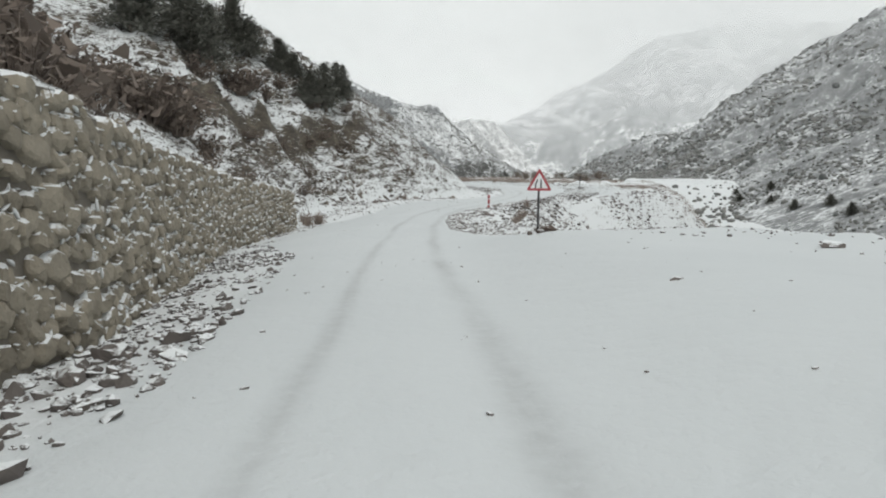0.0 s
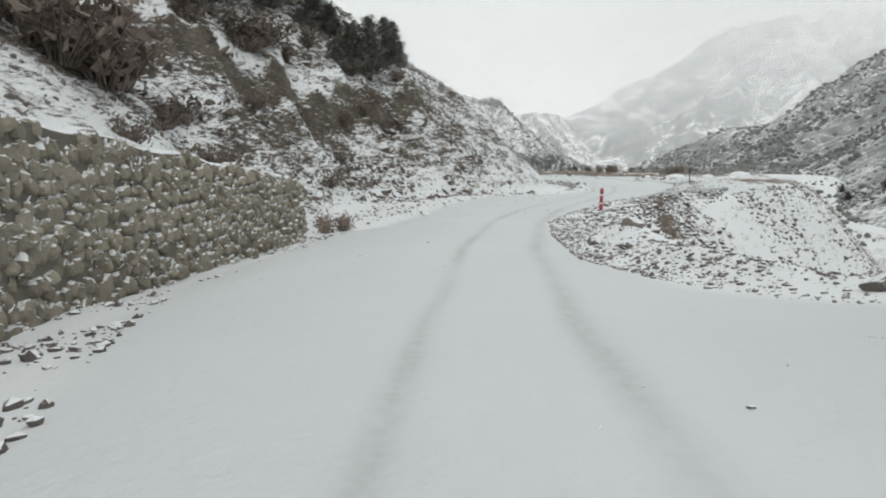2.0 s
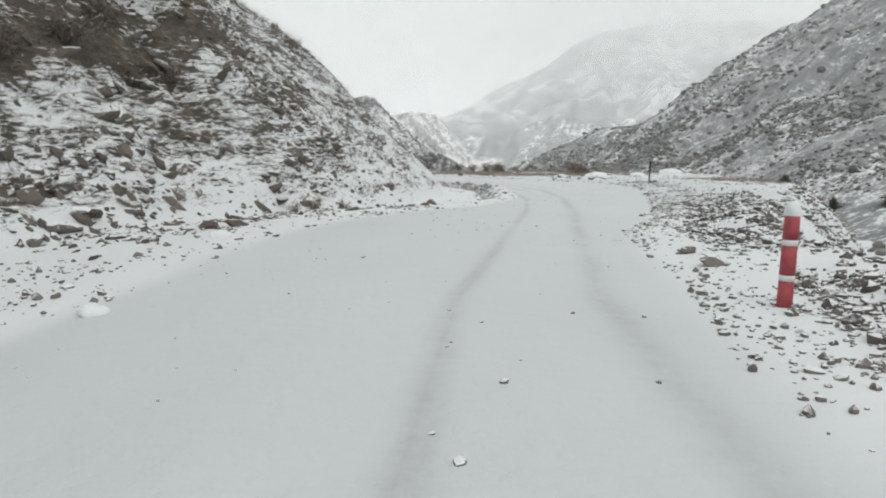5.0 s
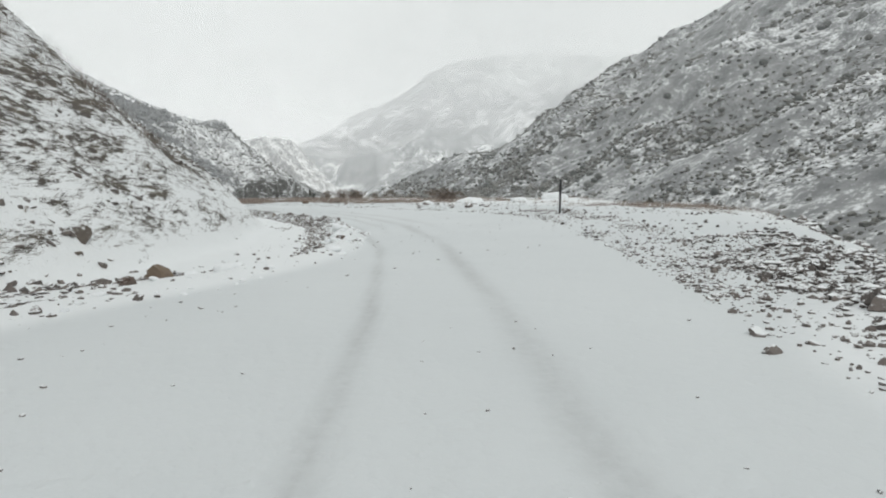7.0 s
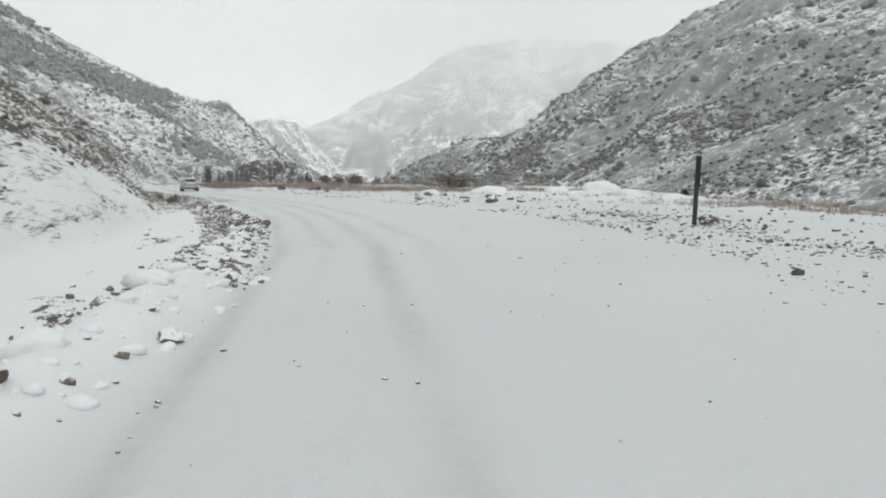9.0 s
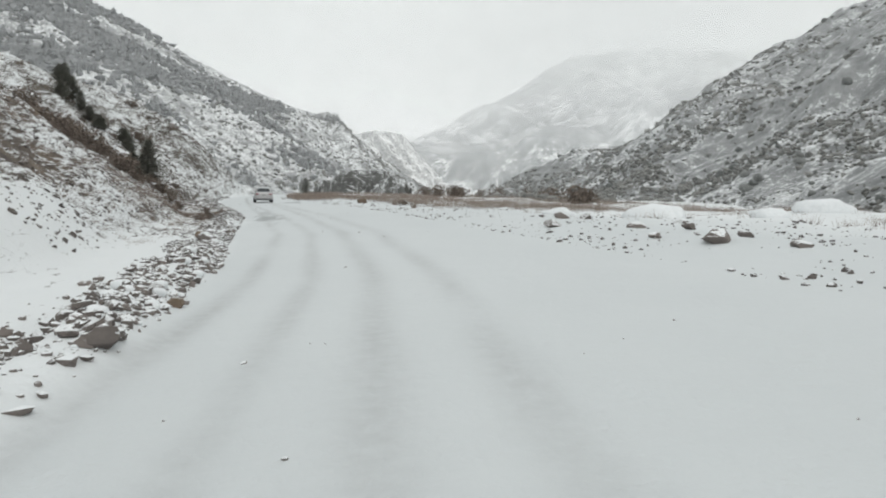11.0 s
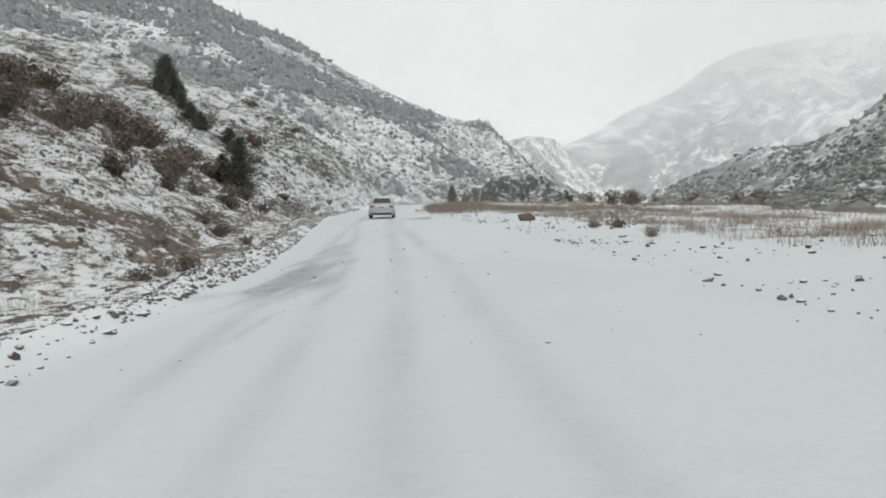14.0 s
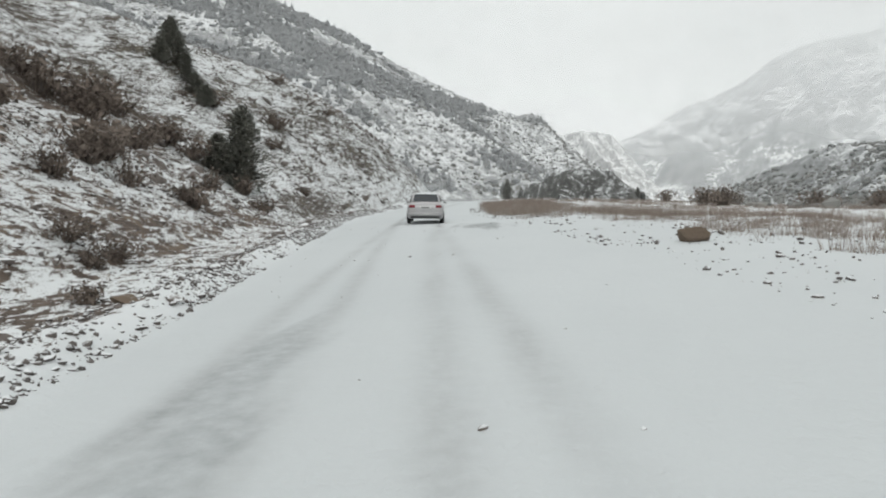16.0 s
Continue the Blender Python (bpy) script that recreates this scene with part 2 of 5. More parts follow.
def ramp(n, l, fac, stops):
    r = n.new("ShaderNodeValToRGB")
    e = r.color_ramp.elements
    while len(e) < len(stops):
        e.new(0.5)
    for k, (p, c) in enumerate(stops):
        e[k].position = p
        e[k].color = (*c, 1) if len(c) == 3 else c
    l.new(fac, r.inputs["Fac"])
    return r.outputs["Color"]


def mathn(n, l, op, a, b=None, clamp=False):
    m = n.new("ShaderNodeMath")
    m.operation, m.use_clamp = op, clamp
    for k, v in enumerate((a, b)):
        if v is None:
            continue
        if isinstance(v, (int, float)):
            m.inputs[k].default_value = v
        else:
            l.new(v, m.inputs[k])
    return m.outputs[0]


def mixc(n, l, fac, a, b):
    m = n.new("ShaderNodeMixRGB")
    for k, v in zip(("Fac", "Color1", "Color2"), (fac, a, b)):
        if isinstance(v, (int, float)):
            m.inputs[k].default_value = v
        elif isinstance(v, tuple):
            m.inputs[k].default_value = (*v, 1)
        else:
            l.new(v, m.inputs[k])
    return m.outputs[0]


def bump(n, l, b, height, strength=0.5, dist=0.05):
    k = n.new("ShaderNodeBump")
    k.inputs["Strength"].default_value, k.inputs["Distance"].default_value = strength, dist
    l.new(height, k.inputs["Height"])
    l.new(k.outputs[0], b.inputs["Normal"])
    return k.outputs[0]


SNOW = (0.76, 0.785, 0.79)


def snow_cover(n, l, vec, lean, patch, amount):
    """How much snow lies: more where the surface faces up, broken by patches."""
    g = n.new("ShaderNodeNewGeometry")
    s = n.new("ShaderNodeSeparateXYZ")
    l.new(g.outputs["Normal"], s.inputs[0])
    up = mathn(n, l, "MULTIPLY", s.outputs["Z"], lean)
    f = mathn(n, l, "ADD", up, patch)
    f = mathn(n, l, "SUBTRACT", f, amount)
    return mathn(n, l, "MULTIPLY", f, 6.0, True)


def attr(n, name):
    a = n.new("ShaderNodeAttribute")
    a.attribute_name = name
    return a.outputs["Fac"]


def ground_material():
    m, n, l, b = mat("snowy_ground", 0.75)
    p = coords(n, l)
    rock, stony = attr(n, "rock"), attr(n, "stony")
    tilt = n.new("ShaderNodeMapping")
    tilt.inputs["Rotation"].default_value = (radians(-28), 0, 0)
    tilt.inputs["Scale"].default_value = (0.75, 0.42, 1.5)
    l.new(p, tilt.inputs["Vector"])
    big = noise_node(n, l, tilt.outputs[0], 0.34, 4, 0.55)
    strata = noise_node(n, l, tilt.outputs[0], 1.35, 6, 0.64)
    mid = noise_node(n, l, p, 1.1, 5, 0.62)
    fine = noise_node(n, l, p, 6.0, 4, 0.6)
    chip = noise_node(n, l, tilt.outputs[0], 5.2, 4, 0.6)
    tone = mathn(n, l, "ADD", mathn(n, l, "MULTIPLY", mid, 0.5), mathn(n, l, "MULTIPLY", chip, 0.5))
    earth = ramp(n, l, tone, [(0.36, (0.04, 0.036, 0.031)), (0.47, (0.085, 0.075, 0.058)), (0.58, (0.16, 0.135, 0.098)), (0.68, (0.25, 0.225, 0.185))])
    earth = mixc(n, l, mathn(n, l, "MULTIPLY", fine, 0.7), earth, (0.07, 0.062, 0.055))
    snow = mixc(n, l, mathn(n, l, "MULTIPLY", mid, 0.3), (0.72, 0.745, 0.75), (0.62, 0.65, 0.66))
    warm = attr(n, "warm")
    earth = mixc(n, l, mathn(n, l, "MULTIPLY", warm, 0.6), earth, ramp(n, l, mid, [(0.3, (0.06, 0.042, 0.033)), (0.55, (0.15, 0.105, 0.08)), (0.75, (0.28, 0.22, 0.16))]))
    patch = mathn(n, l, "ADD", mathn(n, l, "MULTIPLY", mathn(n, l, "SUBTRACT", big, 0.5), 3.6), mathn(n, l, "MULTIPLY", mathn(n, l, "SUBTRACT", strata, 0.5), 4.4))
    patch = mathn(n, l, "ADD", patch, mathn(n, l, "MULTIPLY", mathn(n, l, "SUBTRACT", chip, 0.5), 4.6))
    bare = mathn(n, l, "MAXIMUM", rock, mathn(n, l, "MULTIPLY", stony, 0.8))
    need = mathn(n, l, "ADD", mathn(n, l, "MULTIPLY", bare, 1.47), -0.62)
    ledge = n.new("ShaderNodeBump")
    ledge.inputs["Strength"].default_value, ledge.inputs["Distance"].default_value = 1.0, 0.38
    l.new(mathn(n, l, "ADD", strata, mathn(n, l, "MULTIPLY", mid, 0.5)), ledge.inputs["Height"])
    s = n.new("ShaderNodeSeparateXYZ")
    l.new(ledge.outputs[0], s.inputs[0])
    f = mathn(n, l, "ADD", s.outputs["Z"], mathn(n, l, "MULTIPLY", patch, 0.75))
    f = mathn(n, l, "MULTIPLY", mathn(n, l, "SUBTRACT", f, need), 13.0, True)
    rut, ice = attr(n, "packed"), attr(n, "ice")
    swept = mixc(n, l, big, (0.525, 0.557, 0.567), (0.63, 0.66, 0.665))
    snow = mixc(n, l, mathn(n, l, "MULTIPLY", attr(n, "trodden"), 0.9), snow, swept)
    snow = mixc(n, l, mathn(n, l, "MULTIPLY", rut, mathn(n, l, "ADD", mathn(n, l, "MULTIPLY", fine, 0.75), 0.08), True), snow, (0.33, 0.34, 0.34))
    snow = mixc(n, l, mathn(n, l, "MULTIPLY", ice, mathn(n, l, "MULTIPLY", fine, 1.5), True), snow, (0.22, 0.235, 0.24))
    l.new(mixc(n, l, f, earth, snow), b.inputs["Base Color"])
    h = mathn(n, l, "ADD", mathn(n, l, "MULTIPLY", mid, 1.0), mathn(n, l, "MULTIPLY", fine, 0.4))
    h = mathn(n, l, "ADD", h, mathn(n, l, "MULTIPLY", mathn(n, l, "MULTIPLY", mathn(n, l, "ADD", strata, mathn(n, l, "MULTIPLY", chip, 0.6)), rock), 2.6))
    bump(n, l, b, h, 0.45, 0.14)
    return m


def stone_material(name, dark, light, snow_amount=0.95, scale=2.0, relief=0.5):
    m, n, l, b = mat(name, 0.85)
    p = coords(n, l)
    big, fine = noise_node(n, l, p, scale, 4), noise_node(n, l, p, scale * 7, 4, 0.65)
    info = n.new("ShaderNodeObjectInfo")
    g = n.new("ShaderNodeNewGeometry")
    vary = mathn(n, l, "ADD", info.outputs["Random"], g.outputs["Random Per Island"])
    t = mathn(n, l, "ADD", mathn(n, l, "MULTIPLY", vary, 0.28), mathn(n, l, "MULTIPLY", big, 0.45))
    c = ramp(n, l, t, [(0.18, dark), (0.75, light)])
    c = mixc(n, l, mathn(n, l, "MULTIPLY", fine, 0.5), c, tuple(0.5 * v for v in dark))
    f = snow_cover(n, l, p, 1.0, mathn(n, l, "MULTIPLY", mathn(n, l, "SUBTRACT", fine, 0.5), 0.7), snow_amount)
    l.new(mixc(n, l, f, c, SNOW), b.inputs["Base Color"])
    bump(n, l, b, mathn(n, l, "ADD", fine, big), relief, 0.03)
    return m


def hill_material(name, dark, light, snow_amount, coarse, spread=1.6, snow=SNOW, gain=3.0):
    m, n, l, b = mat(name, 0.9)
    p = coords(n, l)
    squeeze = n.new("ShaderNodeMapping")
    squeeze.inputs["Scale"].default_value = (1.0, 1.0, 0.55)
    l.new(p, squeeze.inputs["Vector"])
    big, mid, fine = noise_node(n, l, squeeze.outputs[0], coarse, 6, 0.6), noise_node(n, l, p, coarse * 6, 6, 0.62), noise_node(n, l, p, coarse * 30, 4, 0.65)
    c = ramp(n, l, mid, [(0.3, dark), (0.7, light)])
    patch = mathn(n, l, "ADD", mathn(n, l, "MULTIPLY", mathn(n, l, "SUBTRACT", big, 0.5), spread * 0.9), mathn(n, l, "MULTIPLY", mathn(n, l, "SUBTRACT", mid, 0.5), spread * 1.1))
    patch = mathn(n, l, "ADD", patch, mathn(n, l, "MULTIPLY", mathn(n, l, "SUBTRACT", fine, 0.5), spread * 1.6))
    c = mixc(n, l, mathn(n, l, "MULTIPLY", fine, 0.4), c, tuple(0.7 * v for v in dark))
    g = n.new("ShaderNodeNewGeometry")
    s = n.new("ShaderNodeSeparateXYZ")
    l.new(g.outputs["Normal"], s.inputs[0])
    f = mathn(n, l, "SUBTRACT", mathn(n, l, "ADD", s.outputs["Z"], patch), snow_amount)
    f = mathn(n, l, "MULTIPLY", f, gain, True)
    l.new(mixc(n, l, f, c, snow), b.inputs["Base Color"])
    bump(n, l, b, mathn(n, l, "ADD", mid, fine), 0.4, 0.6)
    return m


def plain(name, color, rough=0.5, metal=0.0, vary=0.15, scale=9.0, bumpy=0.0):
    m, n, l, b = mat(name, rough)
    p = coords(n, l)
    t = noise_node(n, l, p, scale, 4)
    low = tuple(max(0.0, c * (1 - vary)) for c in color)
    high = tuple(min(1.0, c * (1 + vary)) for c in color)
    l.new(ramp(n, l, t, [(0.3, low), (0.7, high)]), b.inputs["Base Color"])
    b.inputs["Metallic"].default_value = metal
    if bumpy:
        bump(n, l, b, t, bumpy, 0.02)
    return m


def leaf_material(name, dark, light, snow_amount=1.05):
    m, n, l, b = mat(name, 0.9)
    p = coords(n, l)
    g = n.new("ShaderNodeNewGeometry")
    t = mathn(n, l, "ADD", mathn(n, l, "MULTIPLY", g.outputs["Random Per Island"], 0.6), mathn(n, l, "MULTIPLY", noise_node(n, l, p, 1.5, 3), 0.4))
    c = ramp(n, l, t, [(0.2, dark), (0.8, light)])
    f = snow_cover(n, l, p, 0.6, mathn(n, l, "MULTIPLY", mathn(n, l, "SUBTRACT", noise_node(n, l, p, 3.0, 3), 0.5), 1.2), snow_amount)
    l.new(mixc(n, l, f, c, SNOW), b.inputs["Base Color"])
    return m


M_GROUND = ground_material()
M_WALLSTONE = stone_material("wall_stone", (0.085, 0.075, 0.058), (0.38, 0.34, 0.27), 0.58, 2.4, 1.0)
M_MORTAR = stone_material("wall_mortar", (0.085, 0.076, 0.062), (0.2, 0.18, 0.15), 0.36, 3.0)
M_STONE = stone_material("field_stone", (0.07, 0.063, 0.06), (0.25, 0.22, 0.2), 0.69, 2.0)
M_TAN = stone_material("tan_stone", (0.11, 0.083, 0.065), (0.22, 0.17, 0.125), 0.9, 2.0)
M_BROWN = stone_material("brown_stone", (0.05, 0.038, 0.032), (0.17, 0.13, 0.11), 0.88, 2.0)
M_OUTCROP = stone_material("outcrop_rock", (0.07, 0.06, 0.052), (0.26, 0.225, 0.19), 0.66, 1.6)
# east hill: haze is mixed into the base colours, so the darks are pale
M_RIGHT = hill_material("hazed_scrub_hillside", (0.17, 0.178, 0.18), (0.40, 0.408, 0.408), 0.85, 0.03, 1.4, (0.72, 0.74, 0.745), 2.5)
# west mountain: rock painted light grey to look hazy with distance
M_LEFT = hill_material("hazed_wooded_mountainside", (0.28, 0.288, 0.29), (0.42, 0.43, 0.43), 0.72, 0.018, 1.3, (0.73, 0.75, 0.755), 3.2)
# farthest mountains: pale, weak contrast of rock and snow imitates aerial haze
M_FAR = hill_material("far_hazed_snow_mountain", (0.25, 0.26, 0.265), (0.42, 0.43, 0.435), 0.72, 0.006, 1.4, (0.80, 0.81, 0.81), 4.2)
M_FARL = hill_material("far_hazed_rocky_hill", (0.36, 0.365, 0.365), (0.54, 0.545, 0.54), 0.40, 0.016, 1.3, (0.80, 0.81, 0.81), 2.4)
M_CRAG = hill_material("dark_crag", (0.06, 0.062, 0.06), (0.17, 0.17, 0.16), 0.97, 0.16, 1.5, SNOW, 6.0)
# twig colour raised from dark brown-grey to carry the haze before it
M_SCRUB = leaf_material("hazed_scrub_twigs", (0.13, 0.132, 0.125), (0.25, 0.25, 0.235), 0.9)
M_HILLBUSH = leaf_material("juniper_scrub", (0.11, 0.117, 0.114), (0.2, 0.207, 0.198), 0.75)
# needles made pale and bluish: distance haze put into their colour
M_FARTREE = leaf_material("far_hazed_conifer_needles", (0.18, 0.189, 0.194), (0.28, 0.29, 0.292), 1.05)
# needle tones lifted for haze and against the crown's own shadow
M_PINE = leaf_material("hazed_pine_needles", (0.125, 0.128, 0.112), (0.27, 0.268, 0.235), 0.72)
M_BUSH = leaf_material("bare_shrub_twigs", (0.09, 0.074, 0.064), (0.225, 0.185, 0.155), 0.86)
M_GRASS = leaf_material("dry_grass", (0.15, 0.115, 0.097), (0.36, 0.305, 0.26), 0.95)
M_BARK = plain("bark", (0.07, 0.055, 0.045), 0.9, 0, 0.3, 12, 0.4)

def snow_material():
    m, n, l, b = mat("loose_snow", 0.7)
    p = coords(n, l)
    t = noise_node(n, l, p, 7.0, 5)
    l.new(ramp(n, l, t, [(0.3, (0.70, 0.73, 0.74)), (0.7, (0.80, 0.82, 0.83))]), b.inputs["Base Color"])
    bump(n, l, b, t, 0.5, 0.04)
    return m


# ---- helpers for building ----
def mesh_object(name, verts, faces, material, parent=None, smooth=True, label=""):
    me = bpy.data.meshes.new(name)
    me.from_pydata([tuple(v) for v in verts], [], [tuple(int(i) for i in f) for f in faces])
    me.materials.append(material)
    me.polygons.foreach_set("use_smooth", [smooth] * len(me.polygons))
    me.update()
    ob = new(name, me)
    if parent is not None:
        ob.parent = parent
    if label:
        tagged(ob, label)
    return ob


def part(name, bm, material, parent, label="", smooth=False):
    me = bpy.data.meshes.new(name)
    bm.to_mesh(me)
    bm.free()
    me.materials.append(material)
    me.polygons.foreach_set("use_smooth", [smooth] * len(me.polygons))
    ob = new(name, me)
    ob.parent = parent
    if label:
        tagged(ob, label)
    return ob


def grid_faces(rows, cols):
    i = np.arange((rows - 1) * (cols - 1))
    r, c = i // (cols - 1), i % (cols - 1)
    a = r * cols + c
    return np.stack([a, a + 1, a + cols + 1, a + cols], 1)


def fast_mesh(name, verts, faces, material, smooth=True):
    """A mesh from arrays of quads or triangles."""
    verts, faces = np.asarray(verts, np.float32), np.asarray(faces, np.int32)
    me = bpy.data.meshes.new(name)
    k = faces.shape[1]
    me.vertices.add(len(verts))
    me.vertices.foreach_set("co", verts.ravel())
    me.loops.add(faces.size)
    me.loops.foreach_set("vertex_index", faces.ravel())
    me.polygons.add(len(faces))
    me.polygons.foreach_set("loop_start", np.arange(0, faces.size, k, dtype=np.int32))
    me.polygons.foreach_set("use_smooth", np.full(len(faces), smooth))
    me.materials.append(material)
    me.update(calc_edges=True)
    return me


# ---- the ground: one sheet to the horizon ----
def graded(start, steps):
    out = [start]
    for upto, step in steps:
        while out[-1] < upto:
            out.append(out[-1] + step)
    return np.array(out)


rows_y = graded(-32, [(-4, 1.2), (125, 0.36), (175, 0.8), (260, 2.0), (420, 6), (900, 30), (2600, 140)])
off_r = graded(0, [(4.5, 0.1), (11, 0.4), (22, 0.4), (40, 0.9), (90, 3), (250, 12), (900, 50), (2400, 200)])
off_l = graded(0.1, [(4.5, 0.1), (9, 0.34), (26, 0.34), (40, 0.8), (90, 2.5), (250, 12), (900, 50), (2400, 200)])
offs = np.concatenate([-off_l[::-1], off_r])
mid_x = drive_x(rows_y)
GX = mid_x[:, None] + offs[None, :]
GY = np.repeat(rows_y[:, None], len(offs), 1)
GZ, GROCK, GSTONY, GROAD = land(GX.ravel(), GY.ravel())
me = fast_mesh("ground", np.stack([GX.ravel(), GY.ravel(), GZ], 1), grid_faces(len(rows_y), len(offs)), M_GROUND)
GRUT, GICE = ruts(GX.ravel(), GY.ravel()), bare_ice(GX.ravel(), GY.ravel())
for key, values in (("rock", GROCK), ("stony", GSTONY), ("packed", GRUT), ("ice", GICE), ("trodden", GROAD), ("warm", sstep(88, 112, GY.ravel()) * sstep(158, 144, GY.ravel()))):
    a = me.attributes.new(key, "FLOAT", "POINT")
    a.data.foreach_set("value", np.asarray(values, np.float32))
ground = tagged(new("ground", me), "snow-covered road, verges and stony slopes of a valley", "ground", kind="structure")


# ---- hills and mountains ----
EYE = (4.0, 56.0, 1.4)


def ring(rows):
    """Points given by bearing, elevation (degrees) and distance from the middle of the way."""
    return np.array([(EYE[0] + d * math.sin(radians(a)), EYE[1] + d * math.cos(radians(a)), EYE[2] + d * math.tan(radians(e))) for a, e, d in rows])


def resample(pts, count):
    s = np.concatenate([[0], np.cumsum(np.linalg.norm(np.diff(pts[:, :2], axis=0), axis=1))])
    t = np.linspace(0, s[-1], count)
    return np.stack([np.interp(t, s, pts[:, k]) for k in range(3)], 1)


def hillside(name, ridge, foot, material, nu, nv, rough, bulge, wave, seed, label, category, kind="structure"):
    """A face from a foot line up to a ridge line, with gullies, and a back that falls away behind."""
    r, f = resample(ring(ridge), nu), resample(ring(foot), nu)
    v = np.linspace(0, 1, nv)
    P = f[:, None, :] * (1 - v[None, :, None]) + r[:, None, :] * v[None, :, None]
    h = (r[:, 2] - f[:, 2])[:, None]
    P[:, :, 2] += bulge * h * v * (1 - v)
    x, y = P[:, :, 0] * wave + seed, P[:, :, 1] * wave - seed
    u = np.arange(nu)[:, None] * 1.0
    gully = ridged(u * 9.0 / nu + 0 * v[None, :] + seed + 0.8 * v[None, :], v[None, :] * 1.2 + 0 * u, 4) - 0.6
    fade = np.sin(np.pi * np.clip(v, 0, 1))[None, :] * 0.9 + 0.1
    P[:, :, 2] += rough * (gully * 0.6 + fbm(x, y, 5, 0.55) * 1.6) * fade
    P[:, -1, 2] += rough * 0.22 * fbm(u[:, 0] * 0.35, u[:, 0] * 0 + seed, 4, 0.6)
    away = (r - np.array(EYE))
    away[:, 2] = 0
    away /= np.linalg.norm(away, axis=1)[:, None]
    back = r + away * (0.5 * h + 40)
    back[:, 2] = f[:, 2] - 5
    skirt = P[:, :1] - np.array([0, 0, 16.0])
    Q = np.concatenate([skirt, P, back[:, None, :]], 1)
    me = fast_mesh(name, Q.reshape(-1, 3), grid_faces(nu, nv + 2), material)
    ob = tagged(new(name, me), label, category, kind=kind)
    return ob, P


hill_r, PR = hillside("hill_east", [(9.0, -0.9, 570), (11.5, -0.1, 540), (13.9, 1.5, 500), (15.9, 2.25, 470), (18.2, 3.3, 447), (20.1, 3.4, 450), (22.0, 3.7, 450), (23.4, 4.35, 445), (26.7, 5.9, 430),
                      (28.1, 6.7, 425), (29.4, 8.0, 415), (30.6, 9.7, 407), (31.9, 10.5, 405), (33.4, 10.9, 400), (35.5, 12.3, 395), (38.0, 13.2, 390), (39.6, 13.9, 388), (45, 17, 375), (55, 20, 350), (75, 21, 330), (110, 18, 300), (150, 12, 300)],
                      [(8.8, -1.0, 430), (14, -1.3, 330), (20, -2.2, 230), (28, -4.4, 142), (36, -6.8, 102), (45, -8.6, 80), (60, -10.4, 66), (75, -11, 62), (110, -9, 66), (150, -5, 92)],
                      M_RIGHT, 420, 90, 7.0, -0.22, 0.024, 3.3, "steep hillside with snow and scrub, haze in its colours", "hill")
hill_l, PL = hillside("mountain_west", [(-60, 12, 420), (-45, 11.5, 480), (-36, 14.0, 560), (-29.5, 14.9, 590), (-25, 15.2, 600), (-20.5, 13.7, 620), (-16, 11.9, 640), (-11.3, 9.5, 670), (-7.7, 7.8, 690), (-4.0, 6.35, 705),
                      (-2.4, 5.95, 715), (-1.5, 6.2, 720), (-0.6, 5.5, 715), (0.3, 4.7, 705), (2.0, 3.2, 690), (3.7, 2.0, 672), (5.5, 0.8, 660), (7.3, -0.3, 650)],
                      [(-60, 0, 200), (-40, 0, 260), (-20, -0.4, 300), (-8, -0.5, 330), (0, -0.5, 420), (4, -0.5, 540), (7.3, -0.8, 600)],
                      M_LEFT, 420, 90, 8.0, -0.1, 0.02, 8.1, "high mountainside with snow and patches of conifers, coloured pale for haze", "mountain")
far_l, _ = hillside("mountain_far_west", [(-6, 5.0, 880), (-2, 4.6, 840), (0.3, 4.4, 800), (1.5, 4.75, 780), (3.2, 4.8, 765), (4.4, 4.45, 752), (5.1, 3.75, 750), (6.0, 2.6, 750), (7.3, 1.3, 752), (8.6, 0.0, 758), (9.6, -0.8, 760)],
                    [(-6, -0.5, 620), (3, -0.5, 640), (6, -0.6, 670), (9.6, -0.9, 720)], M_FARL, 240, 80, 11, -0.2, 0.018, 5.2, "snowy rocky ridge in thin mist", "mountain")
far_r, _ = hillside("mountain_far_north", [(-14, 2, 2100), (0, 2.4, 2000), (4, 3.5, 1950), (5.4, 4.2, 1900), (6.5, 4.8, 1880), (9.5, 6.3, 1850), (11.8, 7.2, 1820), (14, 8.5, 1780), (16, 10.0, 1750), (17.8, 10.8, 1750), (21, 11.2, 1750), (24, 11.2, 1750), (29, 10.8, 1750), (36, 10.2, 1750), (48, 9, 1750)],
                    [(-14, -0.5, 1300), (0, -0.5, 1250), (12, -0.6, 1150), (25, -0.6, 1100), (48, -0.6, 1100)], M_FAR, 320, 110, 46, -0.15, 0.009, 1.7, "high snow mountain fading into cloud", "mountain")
crag, _ = hillside("crag", [(-1.4, -0.5, 198), (-0.6, 0.3, 198), (0.6, 1.1, 199), (1.9, 1.5, 200), (3.1, 1.55, 200), (4.0, 1.45, 199), (4.8, 0.7, 198), (5.8, -0.6, 197)],
                   [(-2.0, -0.6, 188), (1, -0.55, 180), (4, -0.55, 181), (6, -0.65, 189)], M_CRAG, 120, 40, 1.8, 0.35, 0.2, 2.2, "dark rocky knoll with thin snow at the valley floor", "crag", "")


